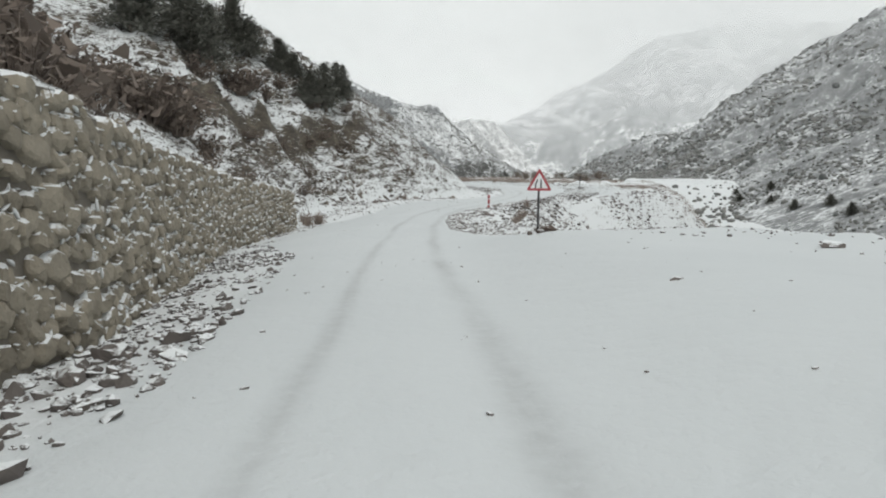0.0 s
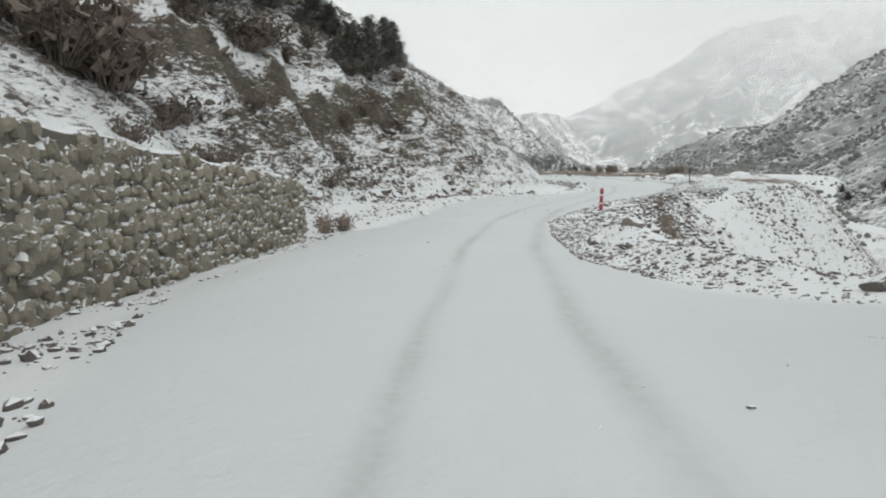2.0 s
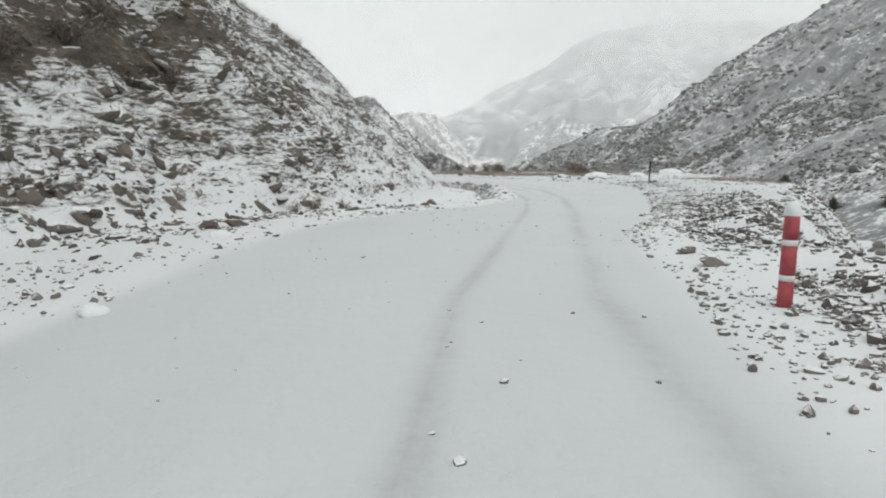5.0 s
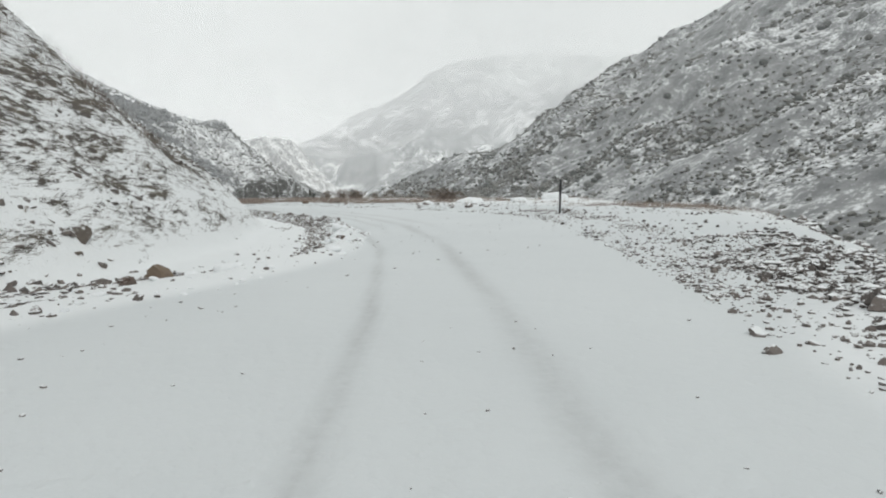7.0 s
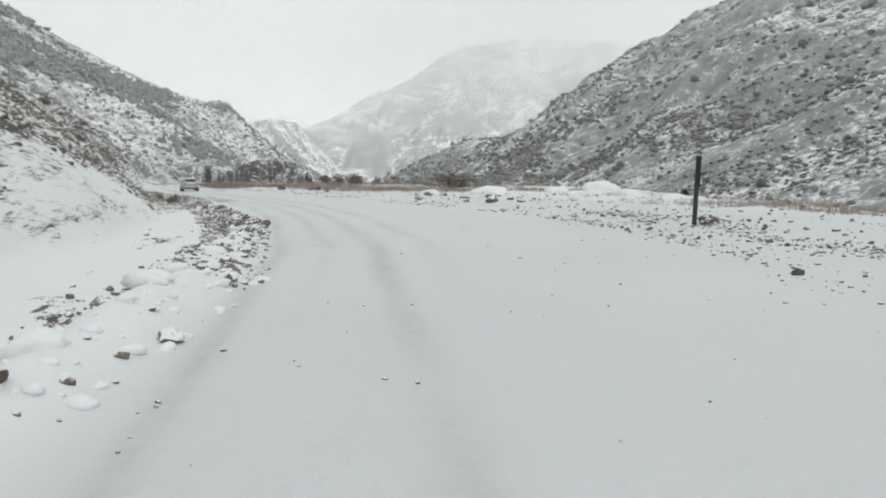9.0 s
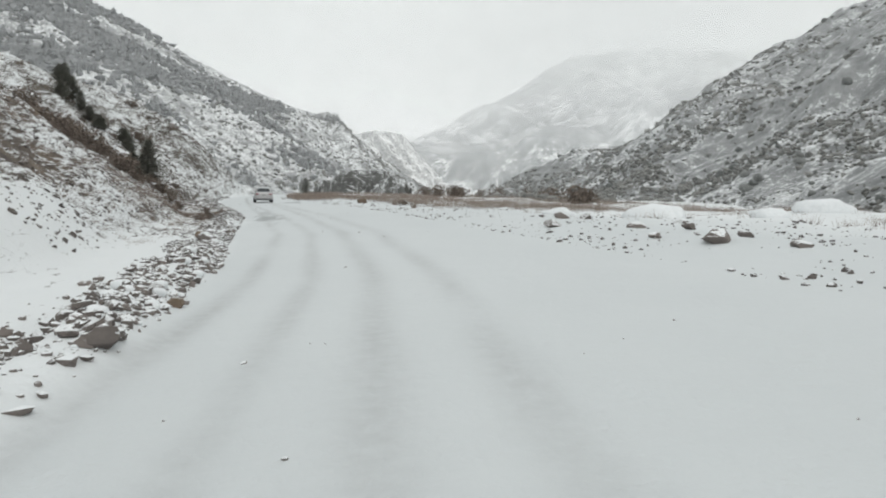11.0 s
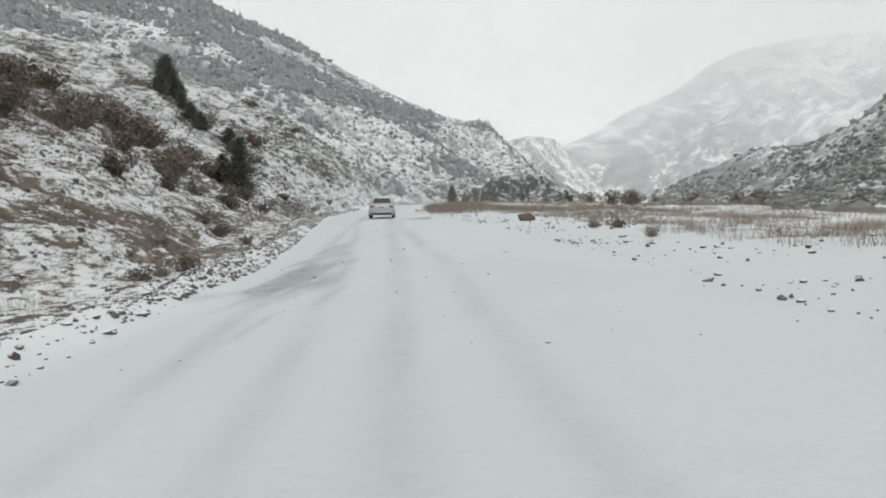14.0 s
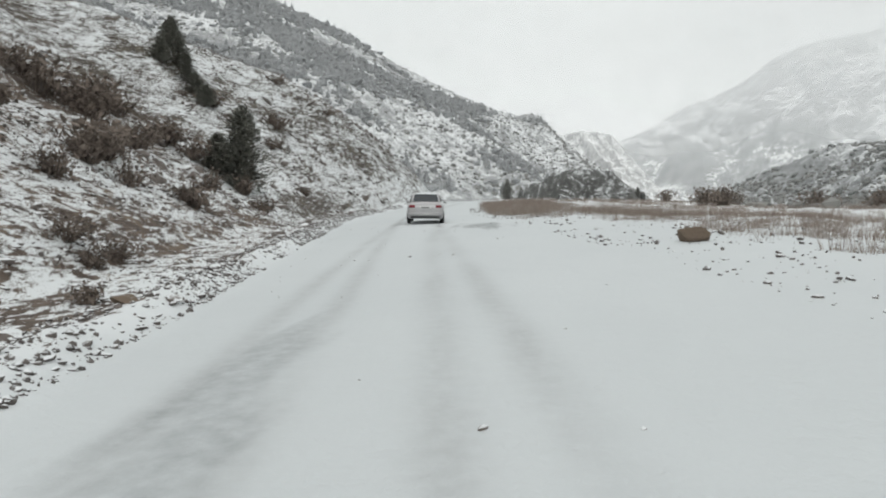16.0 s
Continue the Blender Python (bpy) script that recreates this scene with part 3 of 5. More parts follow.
# ---- see-through white sheets that stand in for mist and haze ----
def haze_material(low, tall, thin, thick):
    """Haze painted on a sheet; it thickens with height, from thin at low to thick at low + tall metres."""
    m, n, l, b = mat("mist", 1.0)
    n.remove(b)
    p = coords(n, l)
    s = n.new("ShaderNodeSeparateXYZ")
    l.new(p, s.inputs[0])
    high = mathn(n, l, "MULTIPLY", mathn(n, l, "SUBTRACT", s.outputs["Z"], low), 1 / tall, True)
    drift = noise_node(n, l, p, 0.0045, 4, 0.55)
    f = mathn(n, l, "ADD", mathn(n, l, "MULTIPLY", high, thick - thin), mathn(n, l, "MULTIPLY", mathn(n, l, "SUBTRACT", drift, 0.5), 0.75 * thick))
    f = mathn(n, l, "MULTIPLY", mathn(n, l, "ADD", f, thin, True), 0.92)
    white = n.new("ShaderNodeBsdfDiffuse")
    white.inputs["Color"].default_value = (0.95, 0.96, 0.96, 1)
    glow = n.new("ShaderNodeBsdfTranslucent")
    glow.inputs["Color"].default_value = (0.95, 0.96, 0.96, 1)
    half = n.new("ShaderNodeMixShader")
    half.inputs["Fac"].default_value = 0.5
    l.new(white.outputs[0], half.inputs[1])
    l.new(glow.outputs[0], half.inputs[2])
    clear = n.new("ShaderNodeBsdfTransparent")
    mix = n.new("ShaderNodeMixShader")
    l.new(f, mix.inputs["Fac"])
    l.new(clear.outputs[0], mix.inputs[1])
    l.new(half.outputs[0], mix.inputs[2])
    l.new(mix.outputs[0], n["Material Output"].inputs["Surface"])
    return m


def haze_sheet(reach, height, *layers):
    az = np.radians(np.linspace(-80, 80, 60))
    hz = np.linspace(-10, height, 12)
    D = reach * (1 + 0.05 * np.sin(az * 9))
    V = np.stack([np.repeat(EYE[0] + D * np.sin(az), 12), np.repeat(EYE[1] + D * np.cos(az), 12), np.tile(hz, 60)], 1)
    mist = new("haze_sheet", fast_mesh("haze_sheet", V, grid_faces(60, 12), haze_material(*layers)))
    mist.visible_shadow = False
    return tagged(mist, "curved see-through sheet standing in for valley mist", "mist", kind="structure")


# four sheets by distance; the nearer ones only veil the hills behind
haze_sheet(1080, 420, 30.0, 200.0, 0.08, 0.92)
haze_sheet(700, 420, 0.0, 1200.0, 0.17, 0.45)
haze_sheet(330, 240, 0.0, 1200.0, 0.07, 0.1)
haze_sheet(185, 160, 0.0, 1200.0, 0.05, 0.07)
# ---- loose shapes for scattering ----
def ico(sub):
    bm = bmesh.new()
    bmesh.ops.create_icosphere(bm, subdivisions=sub, radius=1.0)
    v = np.array([p.co[:] for p in bm.verts])
    f = np.array([[q.index for q in p.verts] for p in bm.faces])
    bm.free()
    return v, f


def rough_stone(sub, seed, chop=5, flat=0.7):
    """A lump cut by a few planes, so that it has faces and edges like broken rock."""
    rng = np.random.default_rng(seed)
    v, f = ico(sub)
    v = v * (1 + 0.12 * rng.standard_normal((len(v), 1)))
    for _ in range(chop):
        d = rng.standard_normal(3)
        d /= np.linalg.norm(d)
        over = np.maximum(0, v @ d - rng.uniform(0.45, 0.8))
        v = v - over[:, None] * d
    v[:, 2] *= flat
    return v, f


STONES_LOW = [rough_stone(1, s, 6) for s in range(6)]
STONES_MID = [rough_stone(2, 40 + s, 8) for s in range(6)]
STONES_TINY = [rough_stone(1, 80 + s, 4) for s in range(3)]


def turn_z(a):
    c, s = np.cos(a), np.sin(a)
    o, i = np.zeros_like(a), np.ones_like(a)
    return np.stack([np.stack([c, -s, o], -1), np.stack([s, c, o], -1), np.stack([o, o, i], -1)], -2)


def strew(name, shapes, pos, size, material, label, category, rng, stretch=0.35, smooth=False, kind="stuff", tilt=0.4):
    """Many small pieces that nobody could count, joined in one mesh."""
    pos, size = np.asarray(pos), np.asarray(size)
    V, F, base = [], [], 0
    which = rng.integers(0, len(shapes), len(pos))
    for k, (v, f) in enumerate(shapes):
        idx = np.where(which == k)[0]
        if not len(idx):
            continue
        n = len(idx)
        R = turn_z(rng.uniform(0, 6.283, n))
        s = size[idx][:, None] * (1 + stretch * rng.uniform(-1, 1, (n, 3)))
        p = v[None] * s[:, None, :]
        p[:, :, 2] += tilt * p[:, :, 0] * rng.uniform(-1, 1, n)[:, None]
        p = np.einsum("nij,nkj->nki", R, p) + pos[idx][:, None, :]
        V.append(p.reshape(-1, 3))
        F.append((f[None] + base + (np.arange(n) * len(v))[:, None, None]).reshape(-1, f.shape[1]))
        base += n * len(v)
    me = fast_mesh(name, np.concatenate(V), np.concatenate(F), material, smooth)
    return tagged(new(name, me), label, category, kind=kind)


def on_land(x, y, lift=0.0):
    z = land(x, y)[0]
    return np.stack([x, y, z + lift], 1)


rs = np.random.default_rng(21)


def beside_left(n, y0, y1, d0, d1, power=1.0):
    y = rs.uniform(y0, y1, n)
    d = d0 + (d1 - d0) * rs.random(n) ** power
    return edge_left(y) - d, y


def beside_right(n, y0, y1, d0, d1, power=1.0):
    y = rs.uniform(y0, y1, n)
    d = d0 + (d1 - d0) * rs.random(n) ** power
    return edge_right(y) + d, y


def clumped(x, y, scale, keep):
    """Keeps the points that fall in uneven drifts."""
    m = fbm(x * scale, y * scale, 3) + 0.25 * rs.standard_normal(len(x)) > keep
    return x[m], y[m]


def sizes(n, low, high):
    return low * (high / low) ** (rs.random(n) ** 1.9)


# rubble along the verges
def rubble(name, xy, low, high, label, sink=0.24, shapes=STONES_LOW, material=None):
    x, y = xy
    s = sizes(len(x), low, high)
    p = on_land(x, y)
    p[:, 2] += s * (0.35 - sink)
    return strew(name, shapes, p, s, material or M_STONE, label, "rubble", rs)


x, y = beside_left(9500, -6, 38, -0.5, 2.4)
keep = (x > wall_x(y) + 0.1) & (rs.random(len(y)) < 1.0 - 0.95 * sstep(22, 26, y))
x, y = clumped(x[keep], y[keep], 0.6, 0.0)
rubble("rubble_strip", (x, y), 0.02, 0.12, "broken stones in snow at the foot of the wall")
x, y = beside_left(3600, 33, 92, -0.2, 3.2)
few = rs.random(len(y)) < 1.0 - 0.72 * sstep(60, 70, y)
x, y = x[few], y[few]
rubble("rubble_strip", clumped(x, y, 0.45, 0.14), 0.02, 0.10, "stones and snow clods along the verge")
x, y = beside_left(2300, 76, 98, -0.25, 1.7)
rubble("rubble_strip", clumped(x, y, 0.5, 0.0), 0.02, 0.12, "dark stones heaped along the foot of the bank")
x, y = beside_left(5200, 84, 106, -0.15, 1.5)
rubble("rubble_strip", clumped(x, y, 0.5, -0.12), 0.02, 0.11, "dark stones heaped along the foot of the bank")
x, y = beside_left(22000, 98, 190, -0.15, 1.6, 1.3)
rubble("rubble_strip", clumped(x, y, 0.5, -0.1), 0.016, 0.075, "dark stones along the foot of the bank")
y = rs.uniform(20, 66, 15000)
x = edge_right(y) - 0.2 + (2.0 + 2.0 * sstep(32, 42, y)) * rs.random(15000) ** (1.0 + 0.5 * sstep(34, 28, y))
rubble("rubble_bank", clumped(x, y, 0.5, 0.02), 0.016, 0.075, "loose broken stones on the road shoulder")
y = rs.uniform(57, 80, 2600)
x = edge_right(y) + brink(y) + 0.4 + 8 * rs.random(2600)
rubble("rubble_bank", clumped(x, y, 0.3, 0.02), 0.05, 0.26, "dark rocks on the steep side of the embankment")
x, y = beside_right(3600, 22, 54, 2.6, 9)
rubble("rubble_bank", clumped(x, y, 0.3, 0.06), 0.04, 0.24, "dark rocks showing through snow on the bank")
x, y = beside_right(9000, 60, 175, -0.3, 11, 1.5)
rubble("rubble_shoulder", clumped(x, y, 0.35, 0.05), 0.015, 0.09, "stones scattered over the snowy shoulder")
x, y = beside_right(700, -4, 19, -3, 3)
rubble("rubble_shoulder", clumped(x, y, 0.3, 0.08), 0.025, 0.10, "few small stones on flat snow")
y = rs.uniform(38, 66, 7500)
x = edge_right(y) + 1.1 + 3.4 * rs.random(7500)
rubble("rubble_bank", clumped(x, y, 0.4, -0.06), 0.03, 0.14, "heaped reddish grey rocks along the road shoulder")
x, y = beside_left(11000, 104, 176, 0.2, 6.0)
rubble("rubble_strip", clumped(x, y, 0.45, 0.0), 0.018, 0.085, "weathered stones over the foot of the bank")
# the ditch line of stones at the slope's foot
y = rs.uniform(56, 96, 6000)
x = edge_left(y) - verge(y) + 0.12 + (0.1 + 0.12 * sstep(66, 74, y)) * rs.standard_normal(6000)
rubble("rubble_strip", clumped(x, y, 0.5, -0.2), 0.025, 0.11, "dark stones and earth along the ditch")
y = rs.uniform(42, 80, 420)
x = edge_left(y) + (np.minimum(edge_right(y), edge_left(y) + 9) - edge_left(y)) * rs.random(420)
rubble("pebbles", clumped(x, y, 0.3, 0.05), 0.012, 0.035, "small dark pebbles lying on the snowy road", shapes=STONES_TINY)
y = rs.uniform(58, 73, 1500)
x = edge_left(y) - verge(y) + 0.05 + 0.09 * rs.standard_normal(1500)
rubble("rubble_strip", (x, y), 0.03, 0.11, "dark stones and earth along the ditch")
# bands of stones left by the plough on the wide shoulder
for gap, many in ((1.6, 3600), (0.1, 1700)):
    y = rs.uniform(57, 86, many)
    x = edge_right(y) + gap + 0.3 * rs.standard_normal(many) + 0.5 * fbm(y * 0.12, y * 0 + gap, 2)
    rubble("rubble_shoulder", clumped(x, y, 0.45, 0.02), 0.012, 0.055, "dark stones in a ploughed band on the shoulder")
# pebbles thrown on to the road
y = rs.uniform(0, 150, 650)
x = edge_left(y) + (edge_right(y) - edge_left(y)) * rs.random(650)
x, y = clumped(x, y, 0.12, 0.10)
rubble("pebbles", (x, y), 0.012, 0.045, "small dark pebbles lying on the snowy road", shapes=STONES_TINY)


# rocks and ledges standing out of the slopes
def slope_rocks(name, n, y0, y1, d0, d1, low, high, scale, keep, label, material):
    x, y = beside_left(n, y0, y1, d0, d1)
    ok = (y > WALL_END + 0.5) | (x < wall_x(y) - 1.6)
    x, y = clumped(x[ok], y[ok], scale, keep)
    s = sizes(len(x), low, high)
    p = on_land(x, y)
    p[:, 2] -= 0.05 * s
    return strew(name, STONES_LOW, p, s, material, label, "rocks", rs, 0.5, tilt=0.8)


slope_rocks("slope_rocks", 9000, -4, 68, 3.2, 24, 0.05, 0.2, 0.22, 0.06, "jagged rocks breaking through snow on the slope", M_STONE)
slope_rocks("slope_rocks", 15000, 98, 240, 3.4, 24, 0.04, 0.17, 0.3, 0.0, "small dark rocks showing through snow on the bank", M_STONE)


slope_rocks("slope_rocks", 2600, 140, 225, 1.5, 16, 0.12, 0.5, 0.3, 0.12, "dark boulders in snow on the upper bank", M_STONE)
slope_rocks("slope_rocks", 12000, 96, 190, 2.9, 10, 0.03, 0.11, 0.4, -0.02, "small stones speckling the snowy bank", M_STONE)
slope_rocks("slope_rocks", 6500, 64, 96, 5.5, 20, 0.04, 0.17, 0.3, 0.06, "few dark rocks on the smooth snow slope", M_STONE)
slope_rocks("slope_rocks", 3200, 35, 66, 2.0, 11, 0.04, 0.17, 0.4, 0.06, "broken rock and stones on the cut slope", M_STONE)


x, y = beside_left(9000, 38, 68, 4.5, 17)
x, y = clumped(x, y, 0.16, 0.03)
x, y = clumped(x, y, 0.5, -0.02)
q = on_land(x, y)
size = sizes(len(x), 0.07, 0.42)
q[:, 2] -= 0.1 * size
strew("slope_rocks", STONES_MID, q, size, M_OUTCROP, "brown broken rock standing out of the cut slope", "rocks", rs, 0.55, tilt=0.9)


# ---- boulders, each a thing ----
def boulder(x, y, size, seed, material, label, flat=0.7, sink=0.25, stretch=1.25):
    v, f = rough_stone(3, seed, 9, flat)
    v = v * (1 + 0.05 * fbm(v[:, 0] * 4 + seed, v[:, 1] * 4 + v[:, 2] * 3, 3)[:, None])
    v = v * np.array([size * stretch, size, size])
    me = fast_mesh("boulder", v, f, material, False)
    ob = tagged(new("boulder", me), label, "boulder")
    ob.matrix_world = pose(x, y, land_z(x, y) + size * flat * (0.85 - 2 * sink) * 0.8, 0, 0, (seed * 47) % 360)
    return ob


for k, (x, y, s) in enumerate([(2.47, 19.25, 0.12), (2.74, 19.1, 0.14), (3.06, 19.2, 0.2)]):
    boulder(x, y, s, 200 + k, M_BROWN, "grey-brown boulder holding the foot of the sign post")
for k, (x, y, s) in enumerate([(-5.5, 54.7, 0.30), (-4.85, 54.9, 0.24), (-5.3, 56.9, 0.24), (-4.7, 61.6, 0.27), (-5.3, 61.9, 0.2), (-2.1, 61.9, 0.21), (0.6, 64.6, 0.17), (5.2, 71.6, 0.15)]):
    boulder(x, y, s, 210 + k, M_BROWN, "brown boulder lying in snow at the slope's foot")
boulder(3.3, 22.9, 0.2, 233, M_STONE, "reddish brown block at the edge of the rubble", 0.8, 0.2)
boulder(1.02, 65.75, 0.25, 230, M_TAN, "reddish brown boulder lying in snow at the slope's foot")
boulder(6.1, 73.4, 0.14, 231, M_STONE, "dark round boulder on the snow berm")
boulder(7.2, 89.7, 0.14, 232, M_TAN, "tan broken block beside the road", 0.8, 0.15)
boulder(7.25, 87.0, 0.20, 233, M_STONE, "dark angular stone beside the road")
for k, (x, y, s) in enumerate([(3.6, 46.4, 0.19), (3.9, 47.8, 0.15), (1.0, 30.5, 0.2), (1.4, 29.1, 0.18), (2.2, 32.6, 0.26), (6.7, 56.9, 0.08), (7.1, 57.5, 0.1), (4.6, 24.6, 0.2), (7.4, 29.4, 0.32), (9.1, 57.9, 0.2)]):
    boulder(x, y, s, 240 + k, M_STONE, "grey-brown rock among smaller rubble")
for k, (x, y, s) in enumerate([(16.85, 94.0, 0.34), (16.2, 95.6, 0.18), (17.4, 92.2, 0.2), (17.9, 97.2, 0.2), (17.4, 99.2, 0.22), (19.9, 101.6, 0.25), (18.2, 95.2, 0.22), (15.5, 101.2, 0.28), (17.05, 105.2, 0.26), (18.0, 105.2, 0.25)]):
    boulder(x, y, s, 260 + k, M_STONE, "reddish grey rock on the snowy shoulder")
boulder(10.1, 133.2, 0.36, 280, M_TAN, "large brown boulder on the snowy shoulder", 0.75, 0.15, 1.4)
for k, (x, y, s) in enumerate([(1.5, 124.2, 0.17), (1.9, 124.6, 0.12), (1.8, 122.0, 0.2), (1.3, 123.0, 0.2), (1.0, 127.5, 0.13), (2.2, 121.2, 0.18), (4.9, 101.7, 0.18), (5.3, 103.7, 0.2), (5.8, 98.1, 0.2)]):
    boulder(x, y, s, 290 + k, M_STONE if k % 3 else M_TAN, "weathered stone at the foot of the bank")
for k, (x, y, s) in enumerate([(6.7, 11.6, 0.17), (-2.8, 7.0, 0.19), (-3.25, 6.5, 0.22), (-3.2, 5.6, 0.16), (2.75, 7.9, 0.07)]):
    boulder(x, y, s, 310 + k, M_STONE, "dark stone lying in the snow beside the road")


# heaps of ploughed snow
def snowdrift(x, y, size, seed):
    v, f = ico(3)
    v = v * (1 + 0.45 * fbm(v[:, 0] * 1.7 + seed, v[:, 1] * 1.7 + v[:, 2], 4)[:, None])
    v = v * np.array([size * 1.3, size, size * 0.55])
    ob = tagged(new("snowdrift", fast_mesh("snowdrift", v, f, M_CAP, True)), "low drift of ploughed snow beside the road", "snowdrift")
    ob.matrix_world = pose(x, y, land_z(x, y) + 0.05 * size, 0, 0, (seed * 67) % 360)


M_CAP = snow_material()
for k, (x, y, s) in enumerate([(21.4, 106.8, 0.9), (25.0, 104.5, 0.7), (18.6, 110.2, 0.6), (30.5, 109.0, 1.0), (5.2, 72.5, 0.2), (4.6, 69.0, 0.17), (2.2, 66.2, 0.2), (6.2, 79.5, 0.2), (5.7, 75.0, 0.22), (5.9, 76.1, 0.14), (5.0, 71.4, 0.13), (6.3, 81.0, 0.16), (-4.6, 52.0, 0.2), (-4.8, 46.0, 0.2), (-5.6, 40.5, 0.22)]):
    snowdrift(x, y, s, 400 + k)


y = rs.uniform(57, 104, 900)
x = edge_left(y) - verge(y) * rs.uniform(-0.15, 0.95, 900)
x, y = clumped(x, y, 0.5, 0.02)
size = sizes(len(x), 0.03, 0.15)
CLODS = [(v * (1 + 0.3 * fbm(v[:, 0] * 1.9 + k, v[:, 1] * 1.9 + v[:, 2], 3)[:, None]) * np.array([1, 1, 0.6]), f) for k, (v, f) in enumerate([ico(2)] * 4)]
q = on_land(x, y)
strew("snow_clods", CLODS, q, size, M_CAP, "clods of ploughed snow along the berm", "snow", rs, 0.3, smooth=True)


# ---- plants ----
def quads(P, right, up):
    """Small leaf-like faces, each by its centre and two half axes."""
    V = np.stack([P - right - up, P + right - up * 0.6, P + up, P - right * 0.6 + up * 0.5], 1).reshape(-1, 3)
    return V, np.arange(len(P) * 4).reshape(-1, 4)


def tube(points, radii, sides=5):
    V, F = [], []
    for k, (p, r) in enumerate(zip(points, radii)):
        for j in range(sides):
            a = 6.283 * j / sides
            V.append((p[0] + r * math.cos(a), p[1] + r * math.sin(a), p[2]))
    for k in range(len(points) - 1):
        for j in range(sides):
            a, b = k * sides + j, k * sides + (j + 1) % sides
            F.append((a, b, b + sides, a + sides))
    return V, F


def conifer(height, width, seed, dense=1.0):
    rng = np.random.default_rng(seed)
    root = new("conifer")
    pts = [(0.04 * height * 0.3 * math.sin(3 * t + seed), 0.02 * height * math.sin(2 * t), height * t) for t in np.linspace(-0.03, 0.97, 8)]
    V, F = tube(pts, np.linspace(0.035 * height, 0.006 * height, 8), 6)
    # limbs
    P, A, U = [], [], []
    for k in range(int(34 * dense)):
        t = 0.06 + 0.92 * (k + rng.random()) / int(34 * dense)
        reach = width * min(1.0, 1.55 * (1 - t)) ** 0.8 * (0.62 + 0.5 * rng.random()) + 0.05
        for j in range(rng.integers(5, 9)):
            a = rng.uniform(0, 6.283)
            r = reach * rng.uniform(0.6, 1.1) * (1 + 0.22 * math.sin(2 * a + seed + 5 * t))
            z0, droop = height * t, rng.uniform(-0.12, 0.22)
            end = np.array([math.cos(a) * r, math.sin(a) * r, z0 + droop * r])
            if j < 2:
                b = len(V)
                w = 0.006 * height
                V += [(0, 0, z0 - w), (0, 0, z0 + w), tuple(end), (w, w, z0)]
                F += [(b, b + 1, b + 2, b + 3)]
            m = max(9, int(26 * r / width) + 6)
            s = np.linspace(0.25, 1.0, m)[:, None]
            c = np.array([0, 0, z0]) * (1 - s) + end * s + rng.normal(0, 0.10 * width, (m, 3))
            P.append(c)
            tang = np.array([math.cos(a + 1.57), math.sin(a + 1.57), 0])
            A.append(tang[None] * rng.uniform(0.022, 0.05, (m, 1)) * width + rng.normal(0, 0.012 * width, (m, 3)))
            U.append(np.array([math.cos(a), math.sin(a), 0.35])[None] * rng.uniform(0.04, 0.085, (m, 1)) * width + rng.normal(0, 0.02 * width, (m, 3)))
    LV, LF = quads(np.concatenate(P), np.concatenate(A), np.concatenate(U))
    mesh_object("trunk", V, F, M_BARK, root, label="dark bark trunk and limbs")
    crown = tagged(new("crown", fast_mesh("crown", LV, LF, M_PINE, False)), kind="stuff")
    crown.parent = root
    return tagged(root, "dark green conifer on a snowy slope", "tree")


def shrub(height, width, seed, material, label, name="shrub", stems=46, twigs=420):
    rng = np.random.default_rng(seed)
    root = new(name)
    V, F, P, A, U = [], [], [], [], []
    for k in range(stems):
        a, lean = rng.uniform(0, 6.283), rng.uniform(0.05, 1.0) * rng.uniform(0.5, 1.15)
        L = height * rng.uniform(0.4, 1.15) * (1 - 0.25 * lean)
        p0 = np.array([math.cos(a), math.sin(a), 0]) * rng.uniform(0, 0.25) * width
        p2 = np.array([math.cos(a) * lean * width, math.sin(a) * lean * width, L])
        p1 = 0.5 * (p0 + p2) + np.array([0, 0, 0.12 * L])
        q = [p0, 0.5 * (p0 + p1), p1, 0.5 * (p1 + p2), p2]
        v, f = tube(q, np.linspace(0.016, 0.004, 5) * height, 3)
        b = len(V)
        V += v
        F += [tuple(i + b for i in g) for g in f]
        m = twigs // stems
        s = rng.uniform(0.35, 1.05, m)[:, None]
        c = p0 * (1 - s) ** 2 + 2 * p1 * s * (1 - s) + p2 * s ** 2 + rng.normal(0, 0.09 * width, (m, 3))
        d = rng.normal(0, 1, (m, 3))
        d[:, 2] = np.abs(d[:, 2]) + 0.4
        d /= np.linalg.norm(d, axis=1)[:, None]
        P.append(c)
        U.append(d * rng.uniform(0.05, 0.12, (m, 1)) * height)
        A.append(np.cross(d, rng.normal(0, 1, (m, 3))) * 0.022 * height)
    LV, LF = quads(np.concatenate(P), np.concatenate(A), np.concatenate(U))
    tagged(mesh_object("branchwork", V, F, material, root), kind="stuff")
    t = tagged(new("twig_mass", fast_mesh("twig_mass", LV, LF, material, False)), kind="stuff")
    t.parent = root
    return tagged(root, label, "shrub")


def planted(ob, places, group, wide=1.0, tall=1.0):
    """Sets the first and copies it to the other places: x, y, scale, turn."""
    tagged(ob, group=group)
    for k, (x, y, s, a) in enumerate(places):
        m = pose(x, y, land_z(x, y) - 0.06, 0, 0, a) @ Matrix.Diagonal((s * wide, s * (0.9 + 0.004 * (a % 60)), s * tall, 1))
        if k == 0:
            first = m
        else:
            c = copy_thing(ob, m)
            c.matrix_basis = m
    ob.matrix_basis = first


